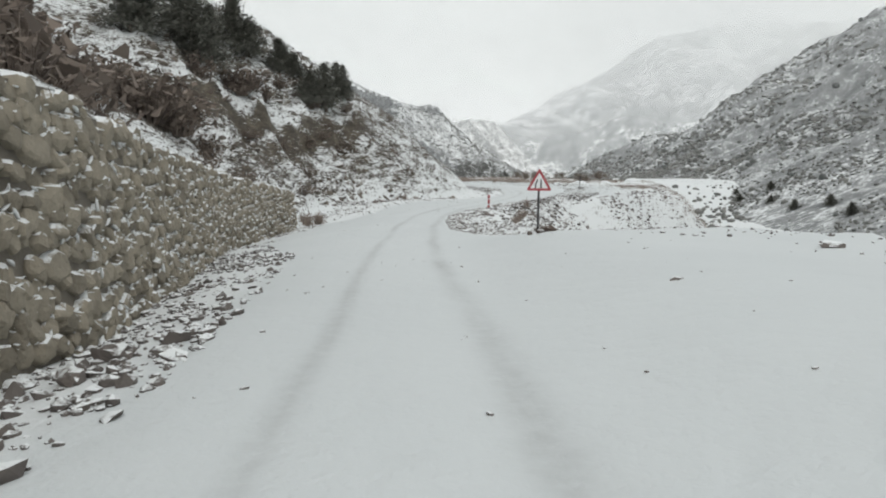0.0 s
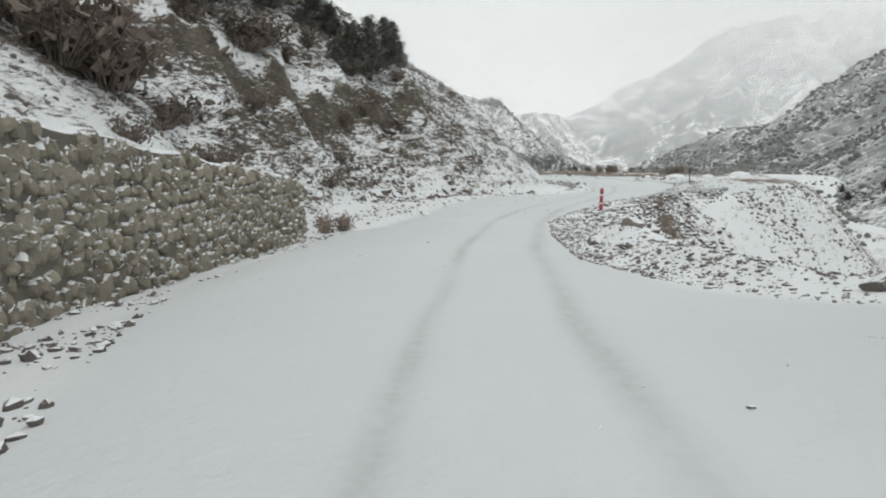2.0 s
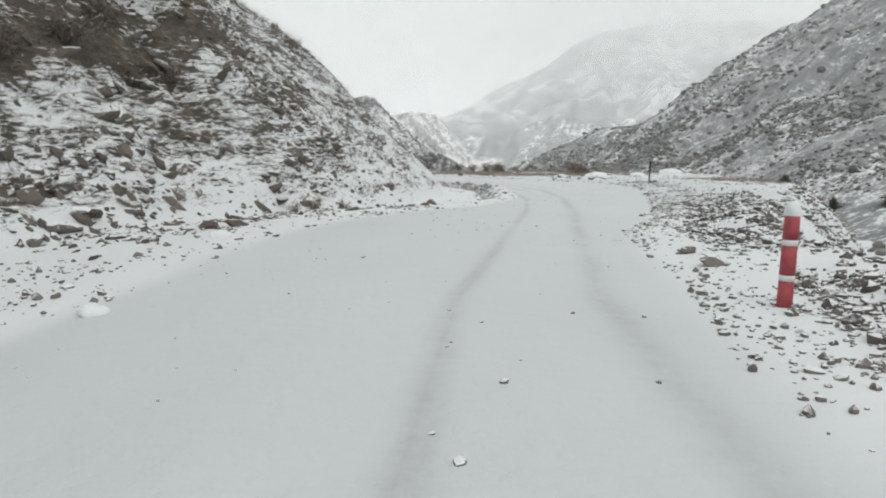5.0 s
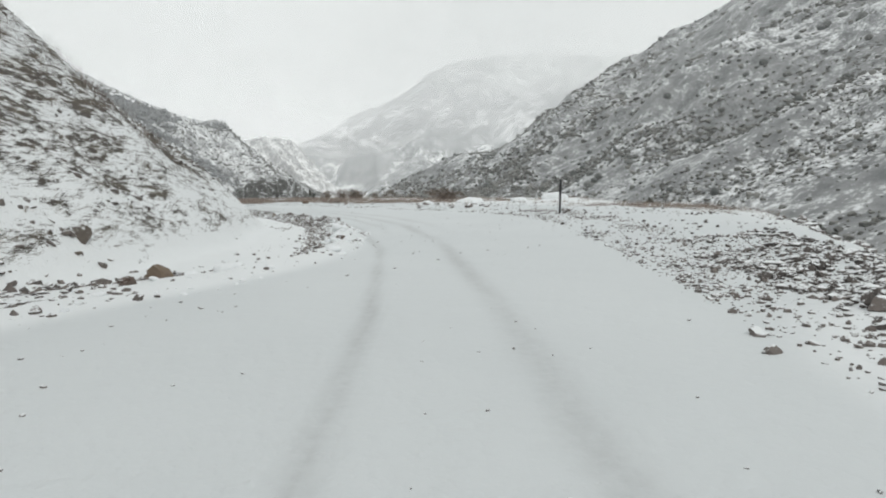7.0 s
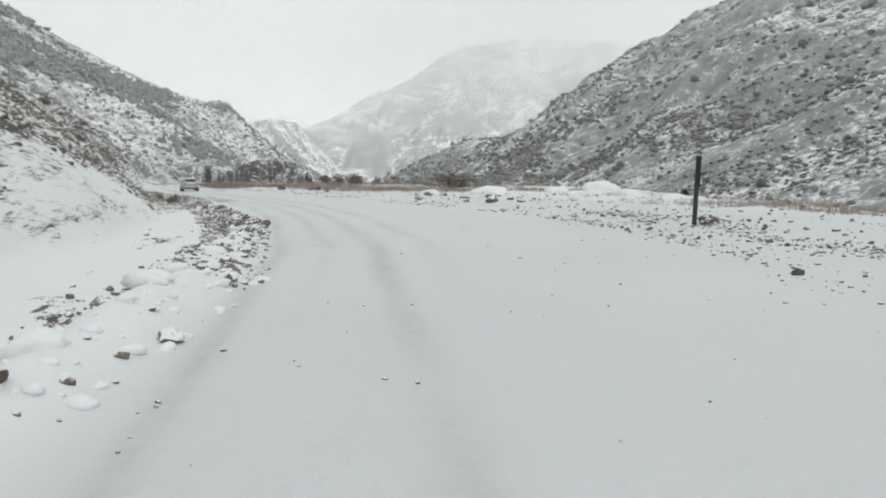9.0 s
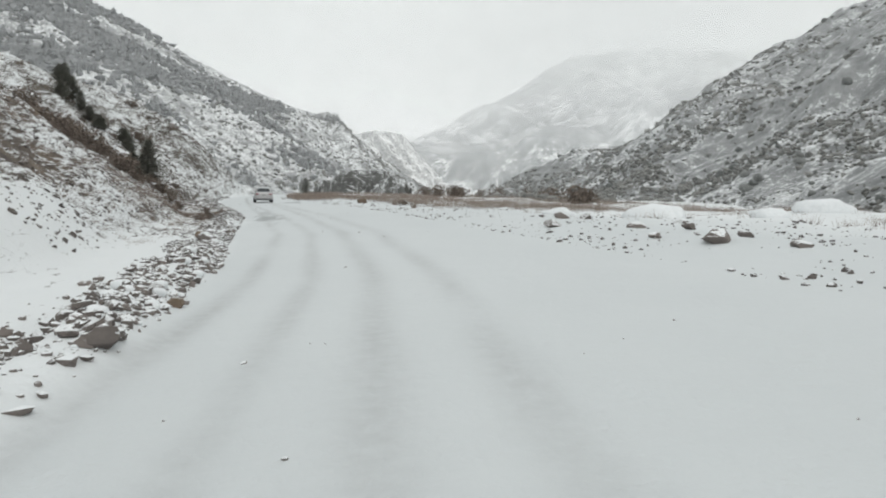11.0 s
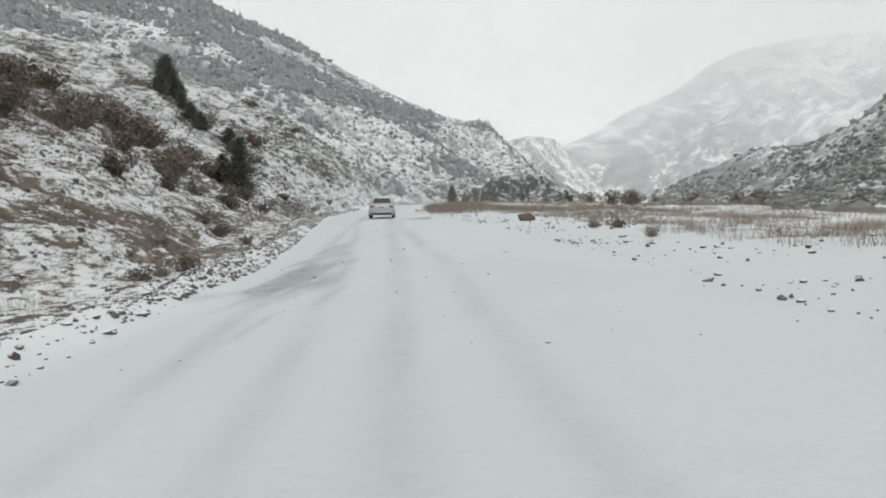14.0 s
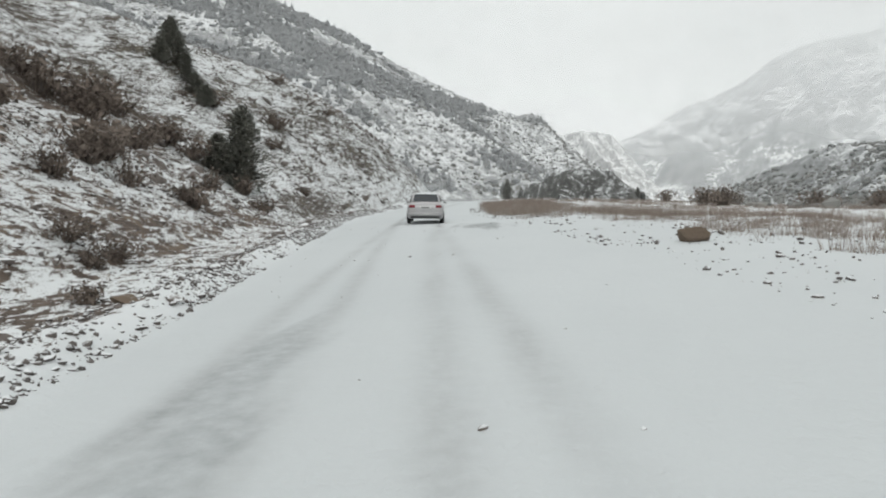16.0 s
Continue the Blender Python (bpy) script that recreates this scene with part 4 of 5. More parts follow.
CON = [conifer(4.6, 1.5, 1), conifer(4.2, 1.9, 2, 1.2), conifer(3.4, 1.8, 3, 1.2)]
spots = [[(-10.7, 62.6, 1.05, 0), (-10.0, 65.0, 0.85, 50), (-9.3, 67.6, 0.5, 200), (-9.6, 66.3, 0.7, 90), (-18.1, 49.9, 1.3, 20), (-16.9, 50.6, 1.1, 70), (-11.3, 153.9, 1.15, 80), (-23.3, 169.2, 0.6, 140), (-26.0, 171.6, 0.75, 30), (-24.6, 170.2, 0.7, 200)],
         [(-11.7, 61.5, 0.8, 20), (-14.6, 61.8, 0.8, 120), (-17.9, 59.5, 1.1, 260), (-22.0, 168.2, 0.5, 70), (-25.2, 168.3, 0.55, 200), (-12.4, 155.6, 0.7, 110)],
         [(-12.2, 60.4, 0.65, 0), (-13.6, 62.9, 0.7, 60), (-16.6, 59.4, 1.0, 130), (-19.5, 52.0, 1.1, 20), (-20.5, 47.0, 1.2, 100), (-20.6, 167.0, 0.55, 0), (-27.2, 173.2, 0.75, 60), (-17.6, 168.2, 0.6, 130), (-18.6, 169.4, 0.6, 20), (-13.0, 154.6, 0.8, 250)]]
for ob, s in zip(CON, spots):
    planted(ob, s, "conifers on the slope", 1.15, 0.9)
BUSH = [shrub(1.5, 1.1, 11, M_BUSH, "brown bare-twigged shrub on the snowy slope"), shrub(1.2, 1.3, 12, M_BUSH, "low brown shrub with tangled bare twigs"), shrub(0.8, 0.6, 13, M_BUSH, "small dry brown bush in snow")]
big = [(-8.2, 7.0, 1.7, 20), (-9.4, 10.2, 1.9, 60), (-11.0, 16.0, 1.8, 10), (-15.0, 18.0, 2.2, 60), (-16.5, 24.0, 2.1, 170), (-14.6, 26.0, 1.6, 200), (-17.8, 29.5, 2.0, 230), (-18.0, 37.0, 1.8, 30), (-17.2, 48.5, 1.7, 130), (-16.0, 53.0, 1.6, 200), (-7.6, 9.0, 1.5, 0), (-7.2, 11.5, 1.6, 70), (-8.6, 14.0, 1.7, 140), (-9.6, 17.5, 1.5, 210), (-10.6, 13.0, 1.9, 30), (-11.5, 20.5, 1.5, 100), (-12.6, 17.0, 2.0, 250), (-13.8, 21.5, 1.9, 10),
       (-15.2, 29.0, 1.6, 60), (-16.5, 34.0, 1.6, 120), (-13.7, 57.8, 1.1, 160), (-18.6, 41.2, 1.4, 200), (-8.3, 136.6, 1.3, 0), (-9.4, 138.8, 1.2, 50),
       (-6.4, 139.8, 1.0, 100), (-5.2, 126.5, 0.9, 150), (-8.9, 125.6, 1.1, 200), (-14.6, 151.7, 1.2, 0), (-12.3, 155.5, 1.0, 60), (-14.2, 141.6, 1.4, 110), (-16.5, 147.0, 1.3, 30), (-12.6, 146.0, 1.0, 70), (-18.5, 152.0, 1.3, 110), (-11.4, 134.0, 1.1, 10), (-9.6, 130.0, 1.0, 60), (-13.4, 137.0, 1.3, 190), (-7.4, 121.0, 0.9, 20), (-10.2, 120.0, 1.1, 140), (-20.6, 168.0, 1.1, 50), (-6.2, 132.5, 0.8, 130), (-10.6, 126.5, 1.1, 40), (-12.2, 130.5, 1.2, 90), (-9.0, 133.4, 0.9, 15), (-14.0, 133.0, 1.3, 170), (-11.0, 143.2, 1.0, 220), (-9.2, 146.5, 0.9, 300), (-15.8, 138.0, 1.3, 260), (-8.2, 150.0, 0.8, 60), (-13.2, 143.4, 1.4, 10), (-14.5, 144.6, 1.3, 80), (-15.8, 142.4, 1.3, 220), (-13.4, 152.2, 1.1, 35), (-14.6, 150.6, 1.2, 100), (-15.9, 149.2, 1.1, 240), (-10.6, 152.8, 1.0, 310), (-13.9, 35.7, 2.2, 0), (-15.0, 36.8, 2.3, 70), (-14.6, 34.4, 2.0, 150), (-16.4, 37.6, 2.2, 220), (-14.8, 42.4, 1.1, 160), (-14.7, 53.5, 1.4, 230), (-14.2, 54.6, 1.2, 300), (-15.5, 52.6, 1.4, 10)]
low = [(-11.9, 33.2, 0.9, 0), (-13.0, 37.5, 1.0, 90), (-11.6, 37.9, 0.9, 30), (-11.0, 38.6, 0.8, 200), (-13.7, 47.9, 0.9, 10), (-10.6, 52.5, 0.9, 70), (-11.2, 56.4, 1.0, 130), (-10.4, 58.6, 0.9, 20), (-9.4, 60.8, 0.8, 110), (-11.8, 61.0, 1.0, 60), (-8.6, 62.4, 0.7, 160), (-12.4, 52.0, 1.0, 200), (-10.0, 48.0, 0.8, 40), (-10.2, 60.5, 0.9, 180), (-9.0, 64.2, 0.7, 240),
       (-4.0, 114.7, 0.8, 0), (-3.0, 128.8, 0.6, 40), (-2.6, 129.8, 0.6, 80), (-7.4, 137.4, 1.0, 130), (-10.4, 140.8, 1.2, 170), (-18.5, 176.0, 1.3, 0), (-19.1, 176.4, 1.2, 90), (-18.5, 190.0, 1.0, 30), (-22.4, 186.0, 1.2, 200), (-16.5, 170.0, 1.0, 20)]
small = [(0.2, 125.2, 0.6, 0), (2.0, 117.1, 0.7, 50), (1.9, 115.4, 0.6, 90), (-11.4, 164.6, 1.1, 0), (-2.3, 128.7, 0.8, 120), (12.6, 124.0, 0.6, 0)]
WEED = shrub(0.7, 0.55, 15, M_GRASS, "pale frosted dry weed in snow", "weed", 60, 300)
planted(WEED, [(-8.3, 41.0, 1.2, 0), (-7.7, 41.6, 1.1, 90), (-7.9, 42.6, 0.9, 30), (-8.7, 42.2, 1.0, 200), (4.0, 36.5, 0.7, 0), (4.4, 38.6, 0.8, 80), (4.9, 41.0, 0.7, 160), (3.6, 34.0, 0.6, 210), (5.4, 44.0, 0.8, 50), (-3.6, 62.5, 0.8, 20), (-2.6, 63.2, 0.7, 110),
               (-4.2, 61.4, 0.7, 60), (13.0, 121.0, 0.6, 0), (12.2, 126.5, 0.7, 90), (1.9, 116.2, 0.6, 140), (-0.6, 121.0, 0.6, 10), (0.6, 118.5, 0.5, 70)], "weeds beside the road")
for ob, s in zip(BUSH, (big, low, small)):
    planted(ob, s, "shrubs on the slope", 1.25, 0.78)


# shrubs and conifers of the valley floor, farther off
RED = shrub(1.6, 1.5, 14, M_BUSH, "reddish brown leafless shrub on the valley floor")
planted(RED, [(42, 160, 1.0, 0), (26.7, 132.2, 0.75, 20), (27.9, 133.0, 0.6, 130), (45.5, 161, 1.1, 90), (39, 163, 0.8, 200), (24.5, 201, 1.1, 40), (28, 205, 1.2, 100), (34, 236, 1.1, 0), (44, 262, 1.2, 60), (56, 245, 1.4, 80), (33, 190, 1.0, 120), (52, 172, 1.1, 10), (60, 185, 1.2, 50), (36, 183, 0.9, 75),
              (26, 238, 1.0, 30), (31, 222, 1.2, 140), (48, 210, 1.3, 20)], "shrubs on the valley floor", 1.9, 1.35)
FIR_R = conifer(6.5, 2.6, 5, 1.1)
planted(FIR_R, [(-2.2, 251, 0.62, 0), (0.4, 254, 0.4, 100), (22.5, 248, 0.42, 140)], "conifers at the valley's foot")
face_az = np.degrees(np.arctan2(PR[:, 8, 0] - EYE[0], PR[:, 8, 1] - EYE[1]))
for k, (bearing, up, s) in enumerate([(34.0, 4, 0.5), (36.2, 3, 0.62), (37.3, 5, 0.7), (39.6, 4, 0.55), (43.5, 4, 0.7), (47.0, 5, 0.7), (30.0, 4, 0.6), (53.0, 4, 0.7)]):
    q = PR[int(np.argmin(np.abs(face_az - bearing))), up]
    m = pose(q[0], q[1], q[2] - 0.3, 0, 0, 70 * k) @ Matrix.Diagonal((0.95 * s, 0.95 * s, 0.55 * s, 1))
    c = copy_thing(FIR_R, m)
    c.matrix_basis = m


# dry brush that covers the upper bank, too much to count
def brush(name, xy, height, material, label, category, blades, spread, rng):
    x, y = xy
    n = len(x)
    base = np.repeat(on_land(x, y), blades, 0)
    h = np.repeat(height * rng.uniform(0.6, 1.2, n), blades)
    m = n * blades
    a = rng.uniform(0, 6.283, m)
    root = base + np.stack([np.cos(a), np.sin(a), np.zeros(m)], 1) * (spread * rng.random(m) ** 0.5)[:, None]
    root[:, 2] -= 0.05
    tip = root + np.stack([np.cos(a) * 0.35, np.sin(a) * 0.35, np.ones(m)], 1) * (h * rng.uniform(0.5, 1.1, m))[:, None] + rng.normal(0, 0.08, (m, 3)) * height
    b = a + rng.uniform(1, 2, m)
    side = np.stack([np.cos(b), np.sin(b), np.zeros(m)], 1) * (0.007 * height + 0.003)
    V = np.stack([root - side, root + side, tip], 1).reshape(-1, 3)
    me = fast_mesh(name, V, np.arange(m * 3).reshape(-1, 3), material, False)
    return tagged(new(name, me), label, category, kind="stuff")


rb = np.random.default_rng(5)
x, y = beside_left(13000, 104, 235, 8.0, 33, 0.9)
few = rs.random(len(y)) < 1.0 - 0.7 * sstep(138, 156, y)
x, y = x[few], y[few]
brush("dry_brush", clumped(x, y, 0.16, -0.02), 0.34, M_BUSH, "brown dry brush over the snowy bank", "brush", 34, 0.32, rb)
x, y = beside_left(5000, 116, 170, 11, 30)
brush("dry_brush", clumped(x, y, 0.3, 0.0), 0.42, M_BUSH, "dark red-brown brush on the upper bank", "brush", 34, 0.36, rb)
x, y = beside_left(6000, 100, 200, 1.6, 20)
brush("dry_grass", clumped(x, y, 0.14, 0.10), 0.2, M_GRASS, "pale dry grass tufts on the snowy bank", "grass", 26, 0.25, rb)
x, y = beside_left(24000, 104, 190, 0.8, 13, 0.9)
brush("dry_grass", clumped(x, y, 0.35, -0.05), 0.10, M_BUSH, "short dark grass stubs poking through snow", "grass", 9, 0.12, rb)
x, y = beside_left(6000, 2, 88, 6, 24)
ok = (y > WALL_END + 2) | (x < wall_x(y) - 2.5)
brush("dry_brush", clumped(x[ok], y[ok], 0.14, 0.12), 0.34, M_BUSH, "dark brush on the steep rocky slope", "brush", 34, 0.35, rb)
x, y = beside_right(1100, 148, 200, 0.8, 8, 1.0)
brush("dry_grass", clumped(x, y, 0.25, 0.1), 0.6, M_GRASS, "tall pale dry grass close to the road", "grass", 48, 0.5, rb)
x, y = beside_right(1800, 116, 152, 3.2, 14, 1.0)
brush("dry_grass", clumped(x, y, 0.25, 0.06), 0.4, M_GRASS, "thin frosted grass on the snowy shoulder", "grass", 30, 0.4, rb)
x, y = beside_right(6000, 112, 300, 5.0, 50, 1.0)
brush("dry_grass", clumped(x, y, 0.09, 0.03), 0.5, M_GRASS, "tall reddish dry grass on the valley floor", "grass", 48, 0.6, rb)
x, y = beside_right(5200, 66, 130, 6, 34, 1.0)
brush("dry_grass", clumped(x, y, 0.06, 0.0), 0.35, M_GRASS, "reddish dry grass on the valley floor", "grass", 40, 0.5, rb)
x, y = beside_right(500, 30, 62, 3, 8, 1.0)
brush("dry_grass", clumped(x, y, 0.3, 0.1), 0.35, M_GRASS, "frosted dry weeds on the bank", "grass", 18, 0.2, rb)


# scrub on the far hillsides
def on_face(P, n, rng, v0=0.02, v1=0.98):
    nu, nv = P.shape[:2]
    u, v = rng.random(n) * (nu - 1.001), (v0 + (v1 - v0) * rng.random(n)) * (nv - 1.001)
    i, j = u.astype(int), v.astype(int)
    fu, fv = (u - i)[:, None], (v - j)[:, None]
    return (P[i, j] * (1 - fu) + P[i + 1, j] * fu) * (1 - fv) + (P[i, j + 1] * (1 - fu) + P[i + 1, j + 1] * fu) * fv


SCRUB = []
for k in range(4):
    v, f = ico(1)
    q = np.random.default_rng(60 + k)
    v = v * (1 + 0.3 * q.standard_normal((len(v), 1)))
    v[:, 2] = v[:, 2] * 0.75 + 0.3
    SCRUB.append((v, f))
rh = np.random.default_rng(9)
p = np.concatenate([on_face(PR[:330], 34000, rh), on_face(PR[100:330], 12000, rh, 0.0, 0.28)])
m = fbm(p[:, 0] * 0.03, p[:, 1] * 0.03 + p[:, 2] * 0.05, 4) + 0.16 * rh.standard_normal(len(p)) > -0.02
p = p[m]
close = 0.45 + 0.55 * sstep(120, 320, np.hypot(p[:, 0] - EYE[0], p[:, 1] - EYE[1]))
y = rs.uniform(-10, 210, 11000)
x = edge_right(y) + rs.uniform(30, 190, 11000)
xk, yk = clumped(x, y, 0.03, -0.02)
q = on_land(xk, yk)
strew("valley_scrub", SCRUB, q, 0.25 + 0.6 * rs.random(len(q)) ** 2, M_SCRUB, "leafless scrub along the river flat, coloured grey for haze", "scrub", rs, 0.4)
strew("hill_scrub", SCRUB, p, close * (0.28 + 0.9 * rh.random(len(p)) ** 2.8), M_SCRUB, "leafless scrub on the hillside, coloured grey for haze", "scrub", rh, 0.4)
BUSHY = []
for k in range(4):
    v, f = ico(2)
    v = v * (1 + 0.55 * fbm(v[:, 0] * 2.1 + 3 * k, v[:, 1] * 2.1 + v[:, 2] * 1.7, 4)[:, None])
    v[:, 2] = v[:, 2] * 0.85 + 0.35
    BUSHY.append((v, f))
p = np.concatenate([on_face(PR[60:330], 900, rh, 0.0, 0.7), on_face(PR[:150], 350, rh, 0.6, 1.0)])
p = p[fbm(p[:, 0] * 0.02 + 9, p[:, 1] * 0.02 + p[:, 2] * 0.03, 3) + 0.25 * rh.standard_normal(len(p)) > 0.0]
close = 0.5 + 0.5 * sstep(90, 260, np.hypot(p[:, 0] - EYE[0], p[:, 1] - EYE[1]))
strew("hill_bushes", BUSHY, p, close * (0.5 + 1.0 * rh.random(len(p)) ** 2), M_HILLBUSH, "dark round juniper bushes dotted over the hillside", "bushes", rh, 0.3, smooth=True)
FIR = []
for k in range(3):
    v, f = [], []
    q = np.random.default_rng(70 + k)
    for ring_z, r in ((0.0, 0.5), (0.35, 0.62), (0.9, 0.42), (1.5, 0.25), (2.1, 0.0)):
        for j in range(6):
            a = 6.283 * j / 6 + ring_z
            w = r * (1 + 0.35 * q.standard_normal())
            v.append((w * math.cos(a), w * math.sin(a), ring_z + 0.12 * q.standard_normal()))
    for lev in range(4):
        for j in range(6):
            a, b = lev * 6 + j, lev * 6 + (j + 1) % 6
            f += [(a, b, b + 6), (a, b + 6, a + 6)]
    FIR.append((np.array(v), np.array(f)))
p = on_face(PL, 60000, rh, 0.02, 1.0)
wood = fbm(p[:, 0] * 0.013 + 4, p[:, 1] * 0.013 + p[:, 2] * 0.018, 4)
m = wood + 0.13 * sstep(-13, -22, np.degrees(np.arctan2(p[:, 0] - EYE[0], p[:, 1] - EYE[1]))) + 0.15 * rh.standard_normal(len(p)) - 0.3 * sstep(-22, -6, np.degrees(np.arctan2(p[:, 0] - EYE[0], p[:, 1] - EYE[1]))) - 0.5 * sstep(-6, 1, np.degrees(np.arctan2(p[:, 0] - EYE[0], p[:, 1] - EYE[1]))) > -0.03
strew("mountain_wood", FIR + SCRUB + SCRUB[:2], p[m], 1.0 + 1.9 * rh.random(m.sum()), M_FARTREE, "conifer wood on the mountainside, coloured pale for haze", "wood", rh, 0.25, tilt=0.05)
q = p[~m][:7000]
strew("mountain_scrub", SCRUB, q, 0.35 + 0.9 * rh.random(len(q)) ** 2, M_SCRUB, "scrub on the snowy mountainside, coloured grey for haze", "scrub", rh, 0.4)
# ---- warning sign ----
M_RED = plain("faded_red_paint", (0.38, 0.075, 0.085), 0.55, 0, 0.2, 14)
M_WHITE = plain("sign_white", (0.74, 0.75, 0.75), 0.5, 0, 0.07, 14)
M_BLACK = plain("black_paint", (0.02, 0.02, 0.022), 0.5, 0, 0.2, 10)
M_POLE = plain("dark_painted_steel", (0.05, 0.05, 0.052), 0.55, 0.3, 0.35, 16, 0.2)
M_BACK = plain("bare_sheet_steel", (0.3, 0.3, 0.3), 0.45, 0.8, 0.1, 8)


def rounded_triangle(side, corner, steps=6):
    h = side * math.sqrt(3) / 2
    inr = h / 3 - corner
    pts = []
    for k in range(3):
        a = radians(90 + 120 * k)
        cx, cz = 2 * inr * math.cos(a), 2 * inr * math.sin(a)
        for j in range(steps + 1):
            b = a + radians(-60 + 120 * j / steps)
            pts.append((cx + corner * math.cos(b), cz + corner * math.sin(b)))
    return pts


def plate(points, y0, y1, bm=None, hole=None):
    bm = bm or bmesh.new()
    f = [bm.verts.new((x, y0, z)) for x, z in points]
    b = [bm.verts.new((x, y1, z)) for x, z in points]
    n = len(points)
    if hole:
        hf = [bm.verts.new((x, y0, z)) for x, z in hole]
        hb = [bm.verts.new((x, y1, z)) for x, z in hole]
        for k in range(n):
            j = (k + 1) % n
            bm.faces.new((f[k], f[j], hf[j], hf[k]))
            bm.faces.new((b[j], b[k], hb[k], hb[j]))
            bm.faces.new((f[j], f[k], b[k], b[j]))
            bm.faces.new((hf[k], hf[j], hb[j], hb[k]))
    else:
        bm.faces.new(f)
        bm.faces.new(b[::-1])
        for k in range(n):
            j = (k + 1) % n
            bm.faces.new((f[j], f[k], b[k], b[j]))
    bmesh.ops.recalc_face_normals(bm, faces=bm.faces)
    return bm


def warning_sign(x, y, z, turn):
    root = new("warning_sign")
    side = 0.74
    mid = 1.41
    bm = bmesh.new()
    bmesh.ops.create_cone(bm, cap_ends=True, segments=16, radius1=0.032, radius2=0.032, depth=1.9, matrix=Matrix.Translation((0, 0.05, 0.69)))
    part("pole", bm, M_POLE, root, "dark steel pole", True)
    at = lambda pts: [(px, pz + mid) for px, pz in pts]
    part("back_plate", plate(at(rounded_triangle(side, 0.035)), 0.004, 0.012), M_BACK, root)
    part("face", plate(at(rounded_triangle(side * 0.86, 0.02)), -0.003, 0.003), M_WHITE, root, "white sign face")
    part("border", plate(at(rounded_triangle(side, 0.035)), -0.004, 0.0035, hole=at(rounded_triangle(side * 0.70, 0.012))), M_RED, root, "faded red border")
    straight = [(0.035, -0.125), (0.075, -0.125), (0.065, 0.13), (0.03, 0.13)]
    bent = [(-0.125, -0.125), (-0.085, -0.125), (-0.085, -0.01), (-0.045, 0.07), (-0.045, 0.13), (-0.08, 0.13), (-0.082, 0.075), (-0.122, 0.0)]
    part("symbol_bar", plate([(a, b + mid - 0.02) for a, b in straight], -0.008, -0.0035), M_BLACK, root, "straight black bar")
    part("symbol_bar", plate([(a, b + mid - 0.02) for a, b in bent], -0.008, -0.0035), M_BLACK, root, "bent black bar")
    for dz in (-0.12, 0.12):
        bm = bmesh.new()
        bmesh.ops.create_cube(bm, size=1, matrix=Matrix.Translation((0, 0.045, mid + dz)) @ Matrix.Diagonal((0.1, 0.075, 0.03, 1)))
        bmesh.ops.bevel(bm, geom=bm.edges[:], offset=0.006, segments=2, affect="EDGES")
        part("clamp", bm, M_POLE, root)
    root.matrix_world = pose(x, y, z, 0, 1.0, turn)
    return tagged(root, "red and white triangular road-narrows sign on a dark pole", "road sign")


warning_sign(2.73, 19.4, land_z(2.73, 19.4) + 0.02, 2)


# ---- delineator and marker posts ----
def delineator(x, y):
    root = new("delineator_post")
    z = 0.0
    for k, (h, m, label) in enumerate(((0.3, M_RED, "red band"), (0.06, M_WHITE, "white band"), (0.3, M_RED, "red band"), (0.06, M_WHITE, "white band"), (0.26, M_RED, "red band"))):
        bm = bmesh.new()
        bmesh.ops.create_cone(bm, cap_ends=True, segments=20, radius1=0.075, radius2=0.073, depth=h, matrix=Matrix.Translation((0, 0, z + h / 2)))
        part("band", bm, m, root, label, True)
        z += h
    bm = bmesh.new()
    bmesh.ops.create_uvsphere(bm, u_segments=16, v_segments=8, radius=0.08, matrix=Matrix.Translation((0, 0, z + 0.02)) @ Matrix.Diagonal((1, 1, 1.35, 1)))
    part("snow_cap", bm, M_CAP, root, "cap of snow", True)
    root.matrix_world = pose(x, y, land_z(x, y) - 0.03, 2, 1, 0)
    return tagged(root, "red and white road post capped with snow", "road post")


delineator(2.93, 43.6)


def marker_post(x, y, h):
    root = new("marker_post")
    bm = bmesh.new()
    bmesh.ops.create_cube(bm, size=1, matrix=Matrix.Translation((0, 0, h / 2 - 0.1)) @ Matrix.Diagonal((0.09, 0.07, h + 0.2, 1)))
    bmesh.ops.bevel(bm, geom=bm.edges[:], offset=0.012, segments=2, affect="EDGES")
    part("post", bm, M_POLE, root)
    bm = bmesh.new()
    bmesh.ops.create_cube(bm, size=1, matrix=Matrix.Translation((0, -0.045, h * 0.78)) @ Matrix.Diagonal((0.11, 0.015, h * 0.4, 1)))
    bmesh.ops.bevel(bm, geom=bm.edges[:], offset=0.004, segments=1, affect="EDGES")
    part("board", bm, M_BLACK, root, "narrow black board")
    root.matrix_world = pose(x, y, land_z(x, y), 0, 1.5, -20)
    return tagged(root, "dark narrow marker post on the snowy shoulder", "road post")


marker_post(16.0, 79.3, 1.5)
boulder(16.3, 79.2, 0.22, 330, M_STONE, "dark stone at the foot of a marker post")


# ---- the saloon car ----
M_PAINT = plain("silver_car_paint", (0.46, 0.455, 0.46), 0.32, 0.3, 0.06, 3)
M_GLASS = plain("dark_car_glass", (0.03, 0.035, 0.04), 0.08, 0.0, 0.1, 2)
M_TYRE = plain("tyre_rubber", (0.03, 0.03, 0.03), 0.8, 0, 0.2, 20, 0.3)
M_RIM = plain("alloy_rim", (0.42, 0.42, 0.42), 0.35, 0.7, 0.1, 10)
M_LAMP = plain("red_lamp_glass", (0.2, 0.022, 0.03), 0.15, 0, 0.1, 20)
M_PLATE = plain("plate_white", (0.62, 0.62, 0.60), 0.45, 0, 0.05, 10)
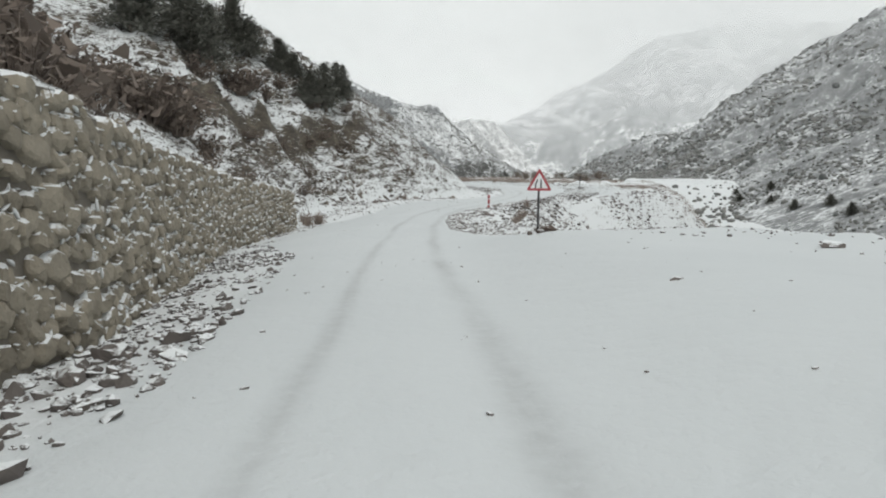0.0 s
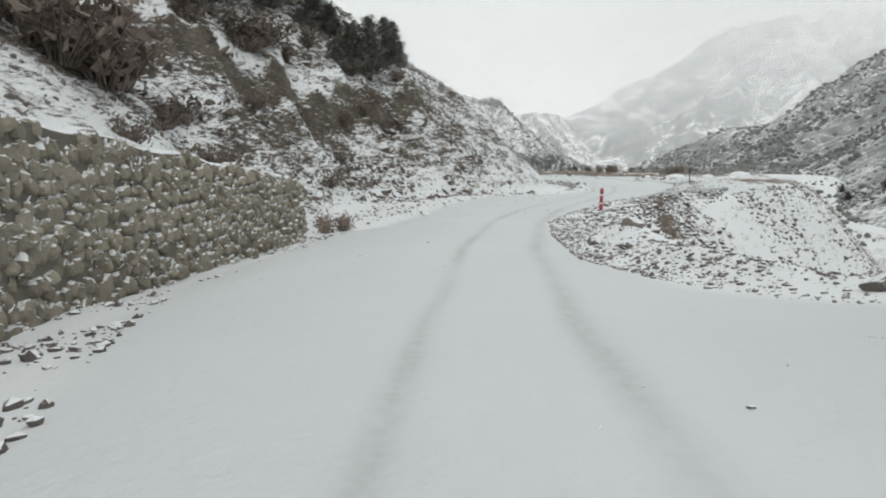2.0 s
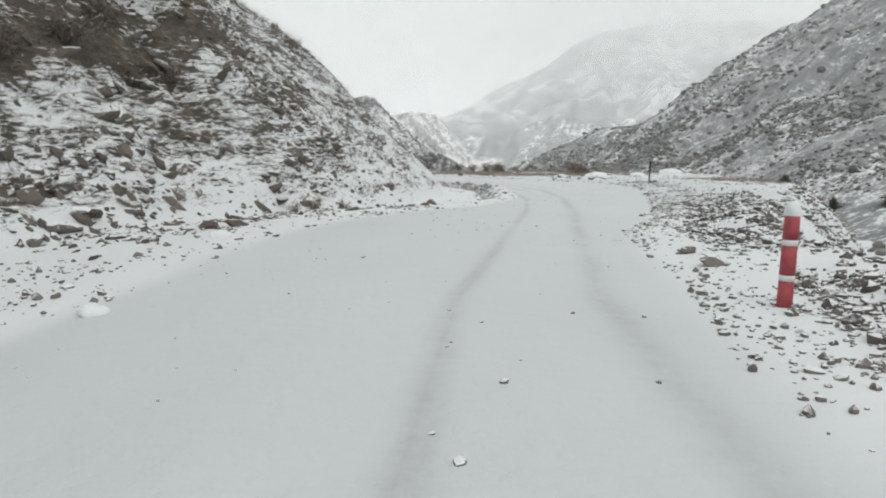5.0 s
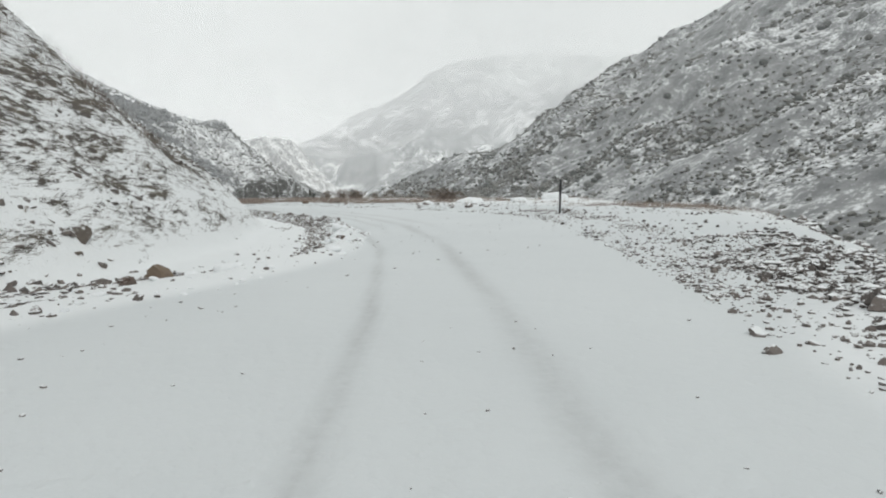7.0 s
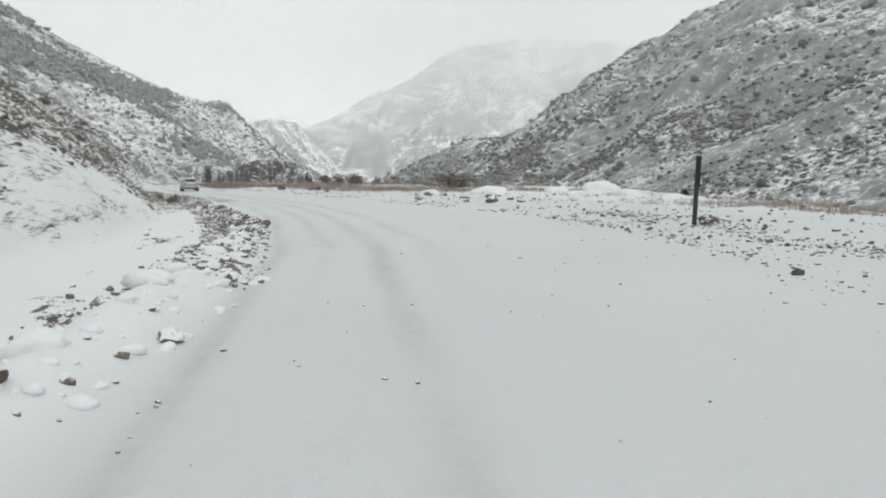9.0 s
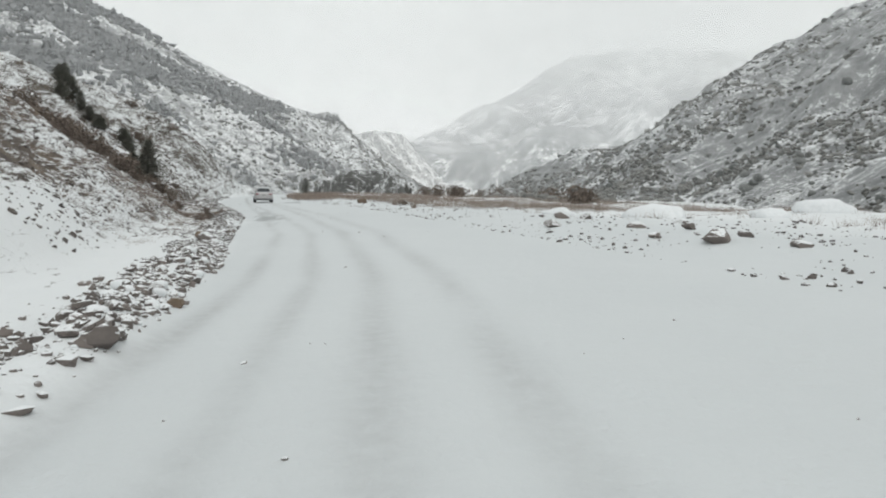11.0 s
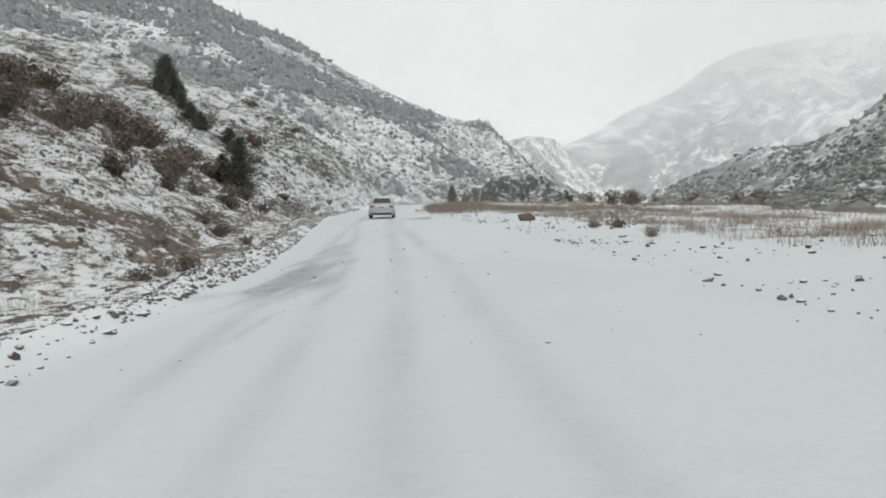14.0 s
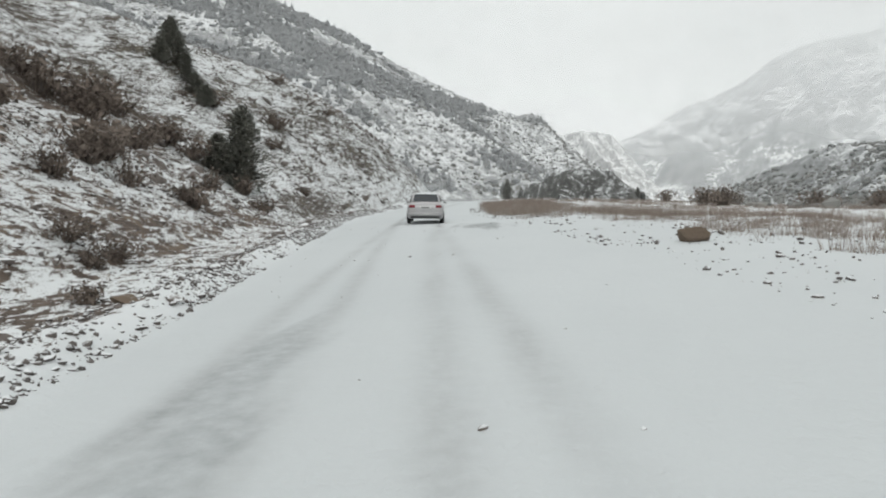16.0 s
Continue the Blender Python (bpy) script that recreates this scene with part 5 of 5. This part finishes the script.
M_TRIM = plain("black_plastic", (0.03, 0.03, 0.03), 0.6, 0, 0.2, 10)


def lofted(stations, section):
    """A body from cross sections: stations hold y and sizes, section gives half a ring of (x, z)."""
    rings = []
    for st in stations:
        half = section(*st[1:])
        rings.append([(px, st[0], pz) for px, pz in half] + [(-px, st[0], pz) for px, pz in half[::-1]])
    n = len(rings[0])
    V = [p for r in rings for p in r]
    F = [(k * n + j, k * n + (j + 1) % n, (k + 1) * n + (j + 1) % n, (k + 1) * n + j) for k in range(len(rings) - 1) for j in range(n)]
    F += [tuple(range(n))[::-1], tuple(range((len(rings) - 1) * n, len(rings) * n))]
    bm = bmesh.new()
    vs = [bm.verts.new(p) for p in V]
    for f in F:
        bm.faces.new([vs[i] for i in f])
    bmesh.ops.recalc_face_normals(bm, faces=bm.faces)
    return bm


def box_bm(cx, cy, cz, sx, sy, sz, bev=0.01):
    bm = bmesh.new()
    bmesh.ops.create_cube(bm, size=1, matrix=Matrix.Translation((cx, cy, cz)) @ Matrix.Diagonal((sx, sy, sz, 1)))
    bmesh.ops.bevel(bm, geom=bm.edges[:], offset=bev, segments=2, affect="EDGES")
    return bm


def saloon(x, y, turn):
    """The tail is at -y; the length is 4.5 m, the width 1.72 m."""
    root = new("saloon_car")

    def body(w, z0, z1):
        b = min(0.09, (z1 - z0) / 3)
        return [(w * 0.90, z0), (w * 0.97, z0 + b), (w, z0 + (z1 - z0) * 0.5), (w * 0.985, z1 - b * 1.2), (w * 0.93, z1 - b * 0.25), (w * 0.7, z1), (0.02, z1 + 0.012)]

    part("body", lofted([(-2.24, 0.72, 0.42, 0.80), (-2.18, 0.80, 0.32, 0.93), (-2.0, 0.845, 0.27, 0.985), (-1.5, 0.86, 0.24, 1.0), (-0.8, 0.86, 0.22, 0.97), (0, 0.86, 0.22, 0.95), (0.9, 0.86, 0.22, 0.93),
                         (1.5, 0.85, 0.24, 0.87), (2.0, 0.82, 0.27, 0.78), (2.2, 0.74, 0.32, 0.68), (2.27, 0.6, 0.40, 0.58)], body), M_PAINT, root, smooth=True)

    def cabin(w, z0, z1):
        return [(w, z0), (w * 0.97, z0 + (z1 - z0) * 0.35), (w * 0.90, z0 + (z1 - z0) * 0.8), (w * 0.82, z1 - 0.015), (w * 0.6, z1), (0.02, z1 + 0.01)]

    part("roof", lofted([(-1.62, 0.70, 0.93, 1.02), (-1.3, 0.73, 0.93, 1.22), (-0.95, 0.75, 0.93, 1.38), (-0.6, 0.75, 0.93, 1.43), (0.0, 0.75, 0.92, 1.45), (0.45, 0.75, 0.92, 1.40), (0.85, 0.74, 0.92, 1.20), (1.3, 0.70, 0.88, 0.95)], cabin), M_PAINT, root, smooth=True)
    # glass lies a little proud of the shell
    def pane(name, pts, label):
        bm = bmesh.new()
        vs = [bm.verts.new(p) for p in pts]
        bm.faces.new(vs)
        g = bmesh.ops.extrude_face_region(bm, geom=bm.faces[:])
        nrm = (Vector(pts[1]) - Vector(pts[0])).cross(Vector(pts[2]) - Vector(pts[0])).normalized()
        for v in g["geom"]:
            if isinstance(v, bmesh.types.BMVert):
                v.co += nrm * 0.012
        bmesh.ops.recalc_face_normals(bm, faces=bm.faces)
        return part(name, bm, M_GLASS, root, label)

    pane("rear_window", [(-0.60, -1.60, 1.06), (0.60, -1.60, 1.06), (0.53, -1.02, 1.385), (-0.53, -1.02, 1.385)], "dark rear window")
    pane("windscreen", [(0.60, 1.24, 1.0), (-0.60, 1.24, 1.0), (-0.54, 0.56, 1.39), (0.54, 0.56, 1.39)], "dark windscreen")
    for s in (-1, 1):
        a = [(0.755 * s, -0.28, 1.0), (0.755 * s, 0.95, 1.0), (0.675 * s, 0.45, 1.34), (0.675 * s, -0.28, 1.36)]
        b = [(0.755 * s, -1.25, 1.03), (0.755 * s, -0.34, 1.0), (0.675 * s, -0.34, 1.36), (0.68 * s, -0.85, 1.33)]
        for q in (a, b):
            pane("side_window", q if s > 0 else q[::-1], "dark side window")
        part("mirror", box_bm(0.93 * s, 0.72, 1.0, 0.18, 0.10, 0.13, 0.03), M_PAINT, root, smooth=True)
        lamp = part("tail_lamp", box_bm(0.60 * s, -2.20, 0.82, 0.30, 0.09, 0.15, 0.03), M_LAMP, root, "red tail lamp", True)
        part("door_handle", box_bm(0.865 * s, -0.2, 0.84, 0.03, 0.18, 0.03, 0.008), M_PAINT, root)
        part("headlamp", box_bm(0.60 * s, 2.17, 0.62, 0.30, 0.10, 0.13, 0.03), M_RIM, root, "clear headlamp", True)
    part("rear_bumper", box_bm(0, -2.25, 0.47, 1.56, 0.14, 0.20, 0.04), M_PAINT, root, smooth=True)
    part("bumper_sill", box_bm(0, -2.24, 0.34, 1.36, 0.12, 0.08, 0.02), M_TRIM, root, "black lower sill")
    part("boot_lid_line", box_bm(0, -2.235, 0.72, 1.1, 0.015, 0.012, 0.004), M_TRIM, root)
    plate_ = part("number_plate", box_bm(0, -2.275, 0.78, 0.50, 0.02, 0.11, 0.005), M_PLATE, root, "white number plate")
    part("plate_bar", box_bm(0, -2.288, 0.78, 0.36, 0.006, 0.05, 0.002), M_BLACK, plate_)
    part("exhaust", box_bm(-0.45, -2.22, 0.26, 0.07, 0.16, 0.06, 0.02), M_RIM, root)
    for s in (-1, 1):
        for yy in (-1.38, 1.32):
            bm = bmesh.new()
            bmesh.ops.create_cone(bm, cap_ends=True, segments=28, radius1=0.31, radius2=0.31, depth=0.2, matrix=Matrix.Translation((0.775 * s, yy, 0.31)) @ Matrix.Rotation(radians(90), 4, "Y"))
            bmesh.ops.bevel(bm, geom=[e for e in bm.edges if len(e.link_faces) == 2 and e.calc_face_angle(0) > 1], offset=0.03, segments=2, affect="EDGES")
            wheel = part("wheel", bm, M_TYRE, root, "black snowy tyre", True)
            bm = bmesh.new()
            bmesh.ops.create_cone(bm, cap_ends=True, segments=24, radius1=0.2, radius2=0.17, depth=0.05, matrix=Matrix.Translation((0.87 * s, yy, 0.31)) @ Matrix.Rotation(radians(90 * s), 4, "Y"))
            part("rim", bm, M_RIM, wheel, "pale alloy rim")
    part("roof_snow", lofted([(-0.85, 0.45, 1.40, 1.41), (-0.6, 0.56, 1.43, 1.455), (0, 0.58, 1.45, 1.475), (0.4, 0.5, 1.40, 1.42)], cabin), M_CAP, root, "thin snow on the roof", True)
    root.matrix_world = pose(x, y, land_z(x, y) - 0.015, 0, 0, turn)
    return tagged(root, "silver saloon car on the snowy road", "car")


saloon(0.62, 149.4, 9.5)
# ---- the retaining wall, built of rough stones ----
def wall_frame(y):
    """Foot and top of the wall's face at y; the face leans back into the slope."""
    x0 = float(wall_x(y))
    z0 = land_z(x0 + 0.25, y) - 0.25
    z1 = float(wall_top(y)) + 0.05 * math.sin(y * 1.7)
    return Vector((x0, y, z0)), Vector((x0 - 0.10 * (z1 - z0), y, z1))


wall = new("wall_west")
tagged(wall, "rough stone retaining wall with snow on its ledges", "wall", kind="structure")
ys = np.arange(-26, WALL_END + 0.01, 0.5)
V = []
for yy in ys:
    a, b = wall_frame(yy)
    V += [(a.x + 0.05, a.y, a.z), (b.x + 0.05, b.y, b.z), (b.x - 0.75, yy, b.z), (a.x - 0.9, yy, a.z)]
F = [(k * 4 + j, k * 4 + (j + 1) % 4, (k + 1) * 4 + (j + 1) % 4, (k + 1) * 4 + j) for k in range(len(ys) - 1) for j in range(4)]
F += [(0, 3, 2, 1), tuple(len(ys) * 4 - 4 + j for j in range(4))]
mesh_object("backing", V, F, M_MORTAR, wall, False, "grey mortar between the stones")
V = []
for yy in ys:
    a, b = wall_frame(yy)
    r = 0.06 * float(fbm(np.array([yy * 0.8]), np.array([2.0]), 3)[0])
    V += [(b.x + 0.06, yy, b.z - 0.10), (b.x - 0.02, yy, b.z + 0.05 + r), (b.x - 0.7, yy, b.z + 0.14 + r), (b.x - 1.2, yy, b.z - 0.05)]
F = [(k * 4 + j, k * 4 + j + 1, (k + 1) * 4 + j + 1, (k + 1) * 4 + j) for k in range(len(ys) - 1) for j in range(3)]
mesh_object("snow_coping", V, F, M_CAP, wall, True, "ridge of snow along the wall top")


def block_mesh(seed):
    """A rubble stone of many corners, about one unit across, its chamfered face to +x."""
    rng = np.random.default_rng(seed)
    n = int(rng.integers(6, 9))
    a = (np.arange(n) + rng.uniform(-0.3, 0.3, n)) * 2 * math.pi / n
    r = 0.5 * rng.uniform(0.84, 1.06, n)
    rim = np.stack([r * np.cos(a), r * np.sin(a)], 1)
    lean = rng.uniform(-0.25, 0.25, 2)
    rings = []
    for x, k in ((-0.5, 0.95), (0.02, 1.0), (0.26, 0.93), (0.4, 0.72)):
        q = rim * k * (1 + rng.uniform(-0.05, 0.05, (n, 1)))
        rings.append(np.concatenate([x + (q @ lean)[:, None] * (x > 0.1) + rng.uniform(-0.05, 0.05, (n, 1)) * (x > 0), q], 1))
    v = np.concatenate(rings + [np.array([[0.46 + rng.uniform(-0.06, 0.04), 0, 0]])])
    f = []
    for lev in range(3):
        for k in range(n):
            p, q = lev * n + k, lev * n + (k + 1) % n
            f += [(p, q, q + n), (p, q + n, p + n)]
    f += [(3 * n + k, 3 * n + (k + 1) % n, 4 * n) for k in range(n)]
    return fast_mesh("stone", v, f, M_WALLSTONE, False)


BLOCKS = [block_mesh(500 + k) for k in range(14)]
BV = [np.array([v.co[:] for v in me.vertices]) for me in BLOCKS]
BF = [np.array([p.vertices[:] for p in me.polygons]) for me in BLOCKS]
rw = np.random.default_rng(33)
near_stones, V, F, count = [], [], [], 0
SV, SF, snow_count = [], [], 0
row, z_off = 0, 0.0
while z_off < 4.4:
    hgt = rw.uniform(0.2, 0.29)
    yy = -26 + rw.uniform(0, 0.3)
    while yy < WALL_END - 0.1:
        wid = rw.uniform(0.18, 0.42)
        a, b = wall_frame(yy + wid / 2)
        zc = a.z + z_off + hgt / 2 + 0.09 * math.sin(yy * 0.9 + 1.3 * row) + rw.normal(0, 0.06)
        if zc < b.z - 0.04:
            t = (zc - a.z) / max(0.1, b.z - a.z)
            px = a.x + (b.x - a.x) * t
            slope = math.atan2(float(wall_x(yy + 0.5) - wall_x(yy - 0.5)), 1.0)
            grow = 1.0 + 0.6 * (rw.random() < 0.12)
            tip = rw.normal(0, 0.5)
            M = Matrix.LocRotScale((px + rw.uniform(-0.03, 0.07), yy + wid / 2, zc), Euler((tip, rw.normal(-0.1, 0.16), -slope + rw.normal(0, 0.18))), (rw.uniform(0.2, 0.34), wid * 1.1 * grow, hgt * rw.uniform(1.02, 1.3) * grow))
            for _ in range(1 + (rw.random() < 0.3)):
                v, f = STONES_TINY[int(rw.integers(0, 3))]
                lump = v * np.array((rw.uniform(0.02, 0.05), wid * rw.uniform(0.12, 0.34), rw.uniform(0.007, 0.017)))
                lean = rw.normal(0, 0.65)
                lump = lump @ np.array([[1, 0, 0], [0, math.cos(lean), math.sin(lean)], [0, -math.sin(lean), math.cos(lean)]])
                SV.append(lump + np.array((px + 0.10 + rw.uniform(-0.03, 0.025), yy + wid * rw.uniform(0.0, 1.0), zc + hgt * rw.uniform(0.25, 0.6))))
                SF.append(f + snow_count)
                snow_count += len(v)
            k = int(rw.integers(0, len(BLOCKS)))
            if 22.0 < yy < WALL_END and len(near_stones) < 300:
                ob = new("stone", BLOCKS[k])
                ob.parent = wall
                ob.matrix_world = M
                near_stones.append(ob)
            else:
                R = np.array(M)
                V.append(BV[k] @ R[:3, :3].T + R[:3, 3])
                F.append(BF[k] + count)
                count += len(BV[k])
        yy += wid * 0.93
    z_off += hgt * 0.88
    row += 1
rest = new("stones", fast_mesh("stones", np.concatenate(V), np.concatenate(F), M_WALLSTONE, False))
rest.parent = wall
tagged(rest, kind="stuff")
ledges = new("ledge_snow", fast_mesh("ledge_snow", np.concatenate(SV), np.concatenate(SF), M_CAP, True))
ledges.parent = wall
tagged(ledges, "snow lying on the stone ledges", kind="stuff")
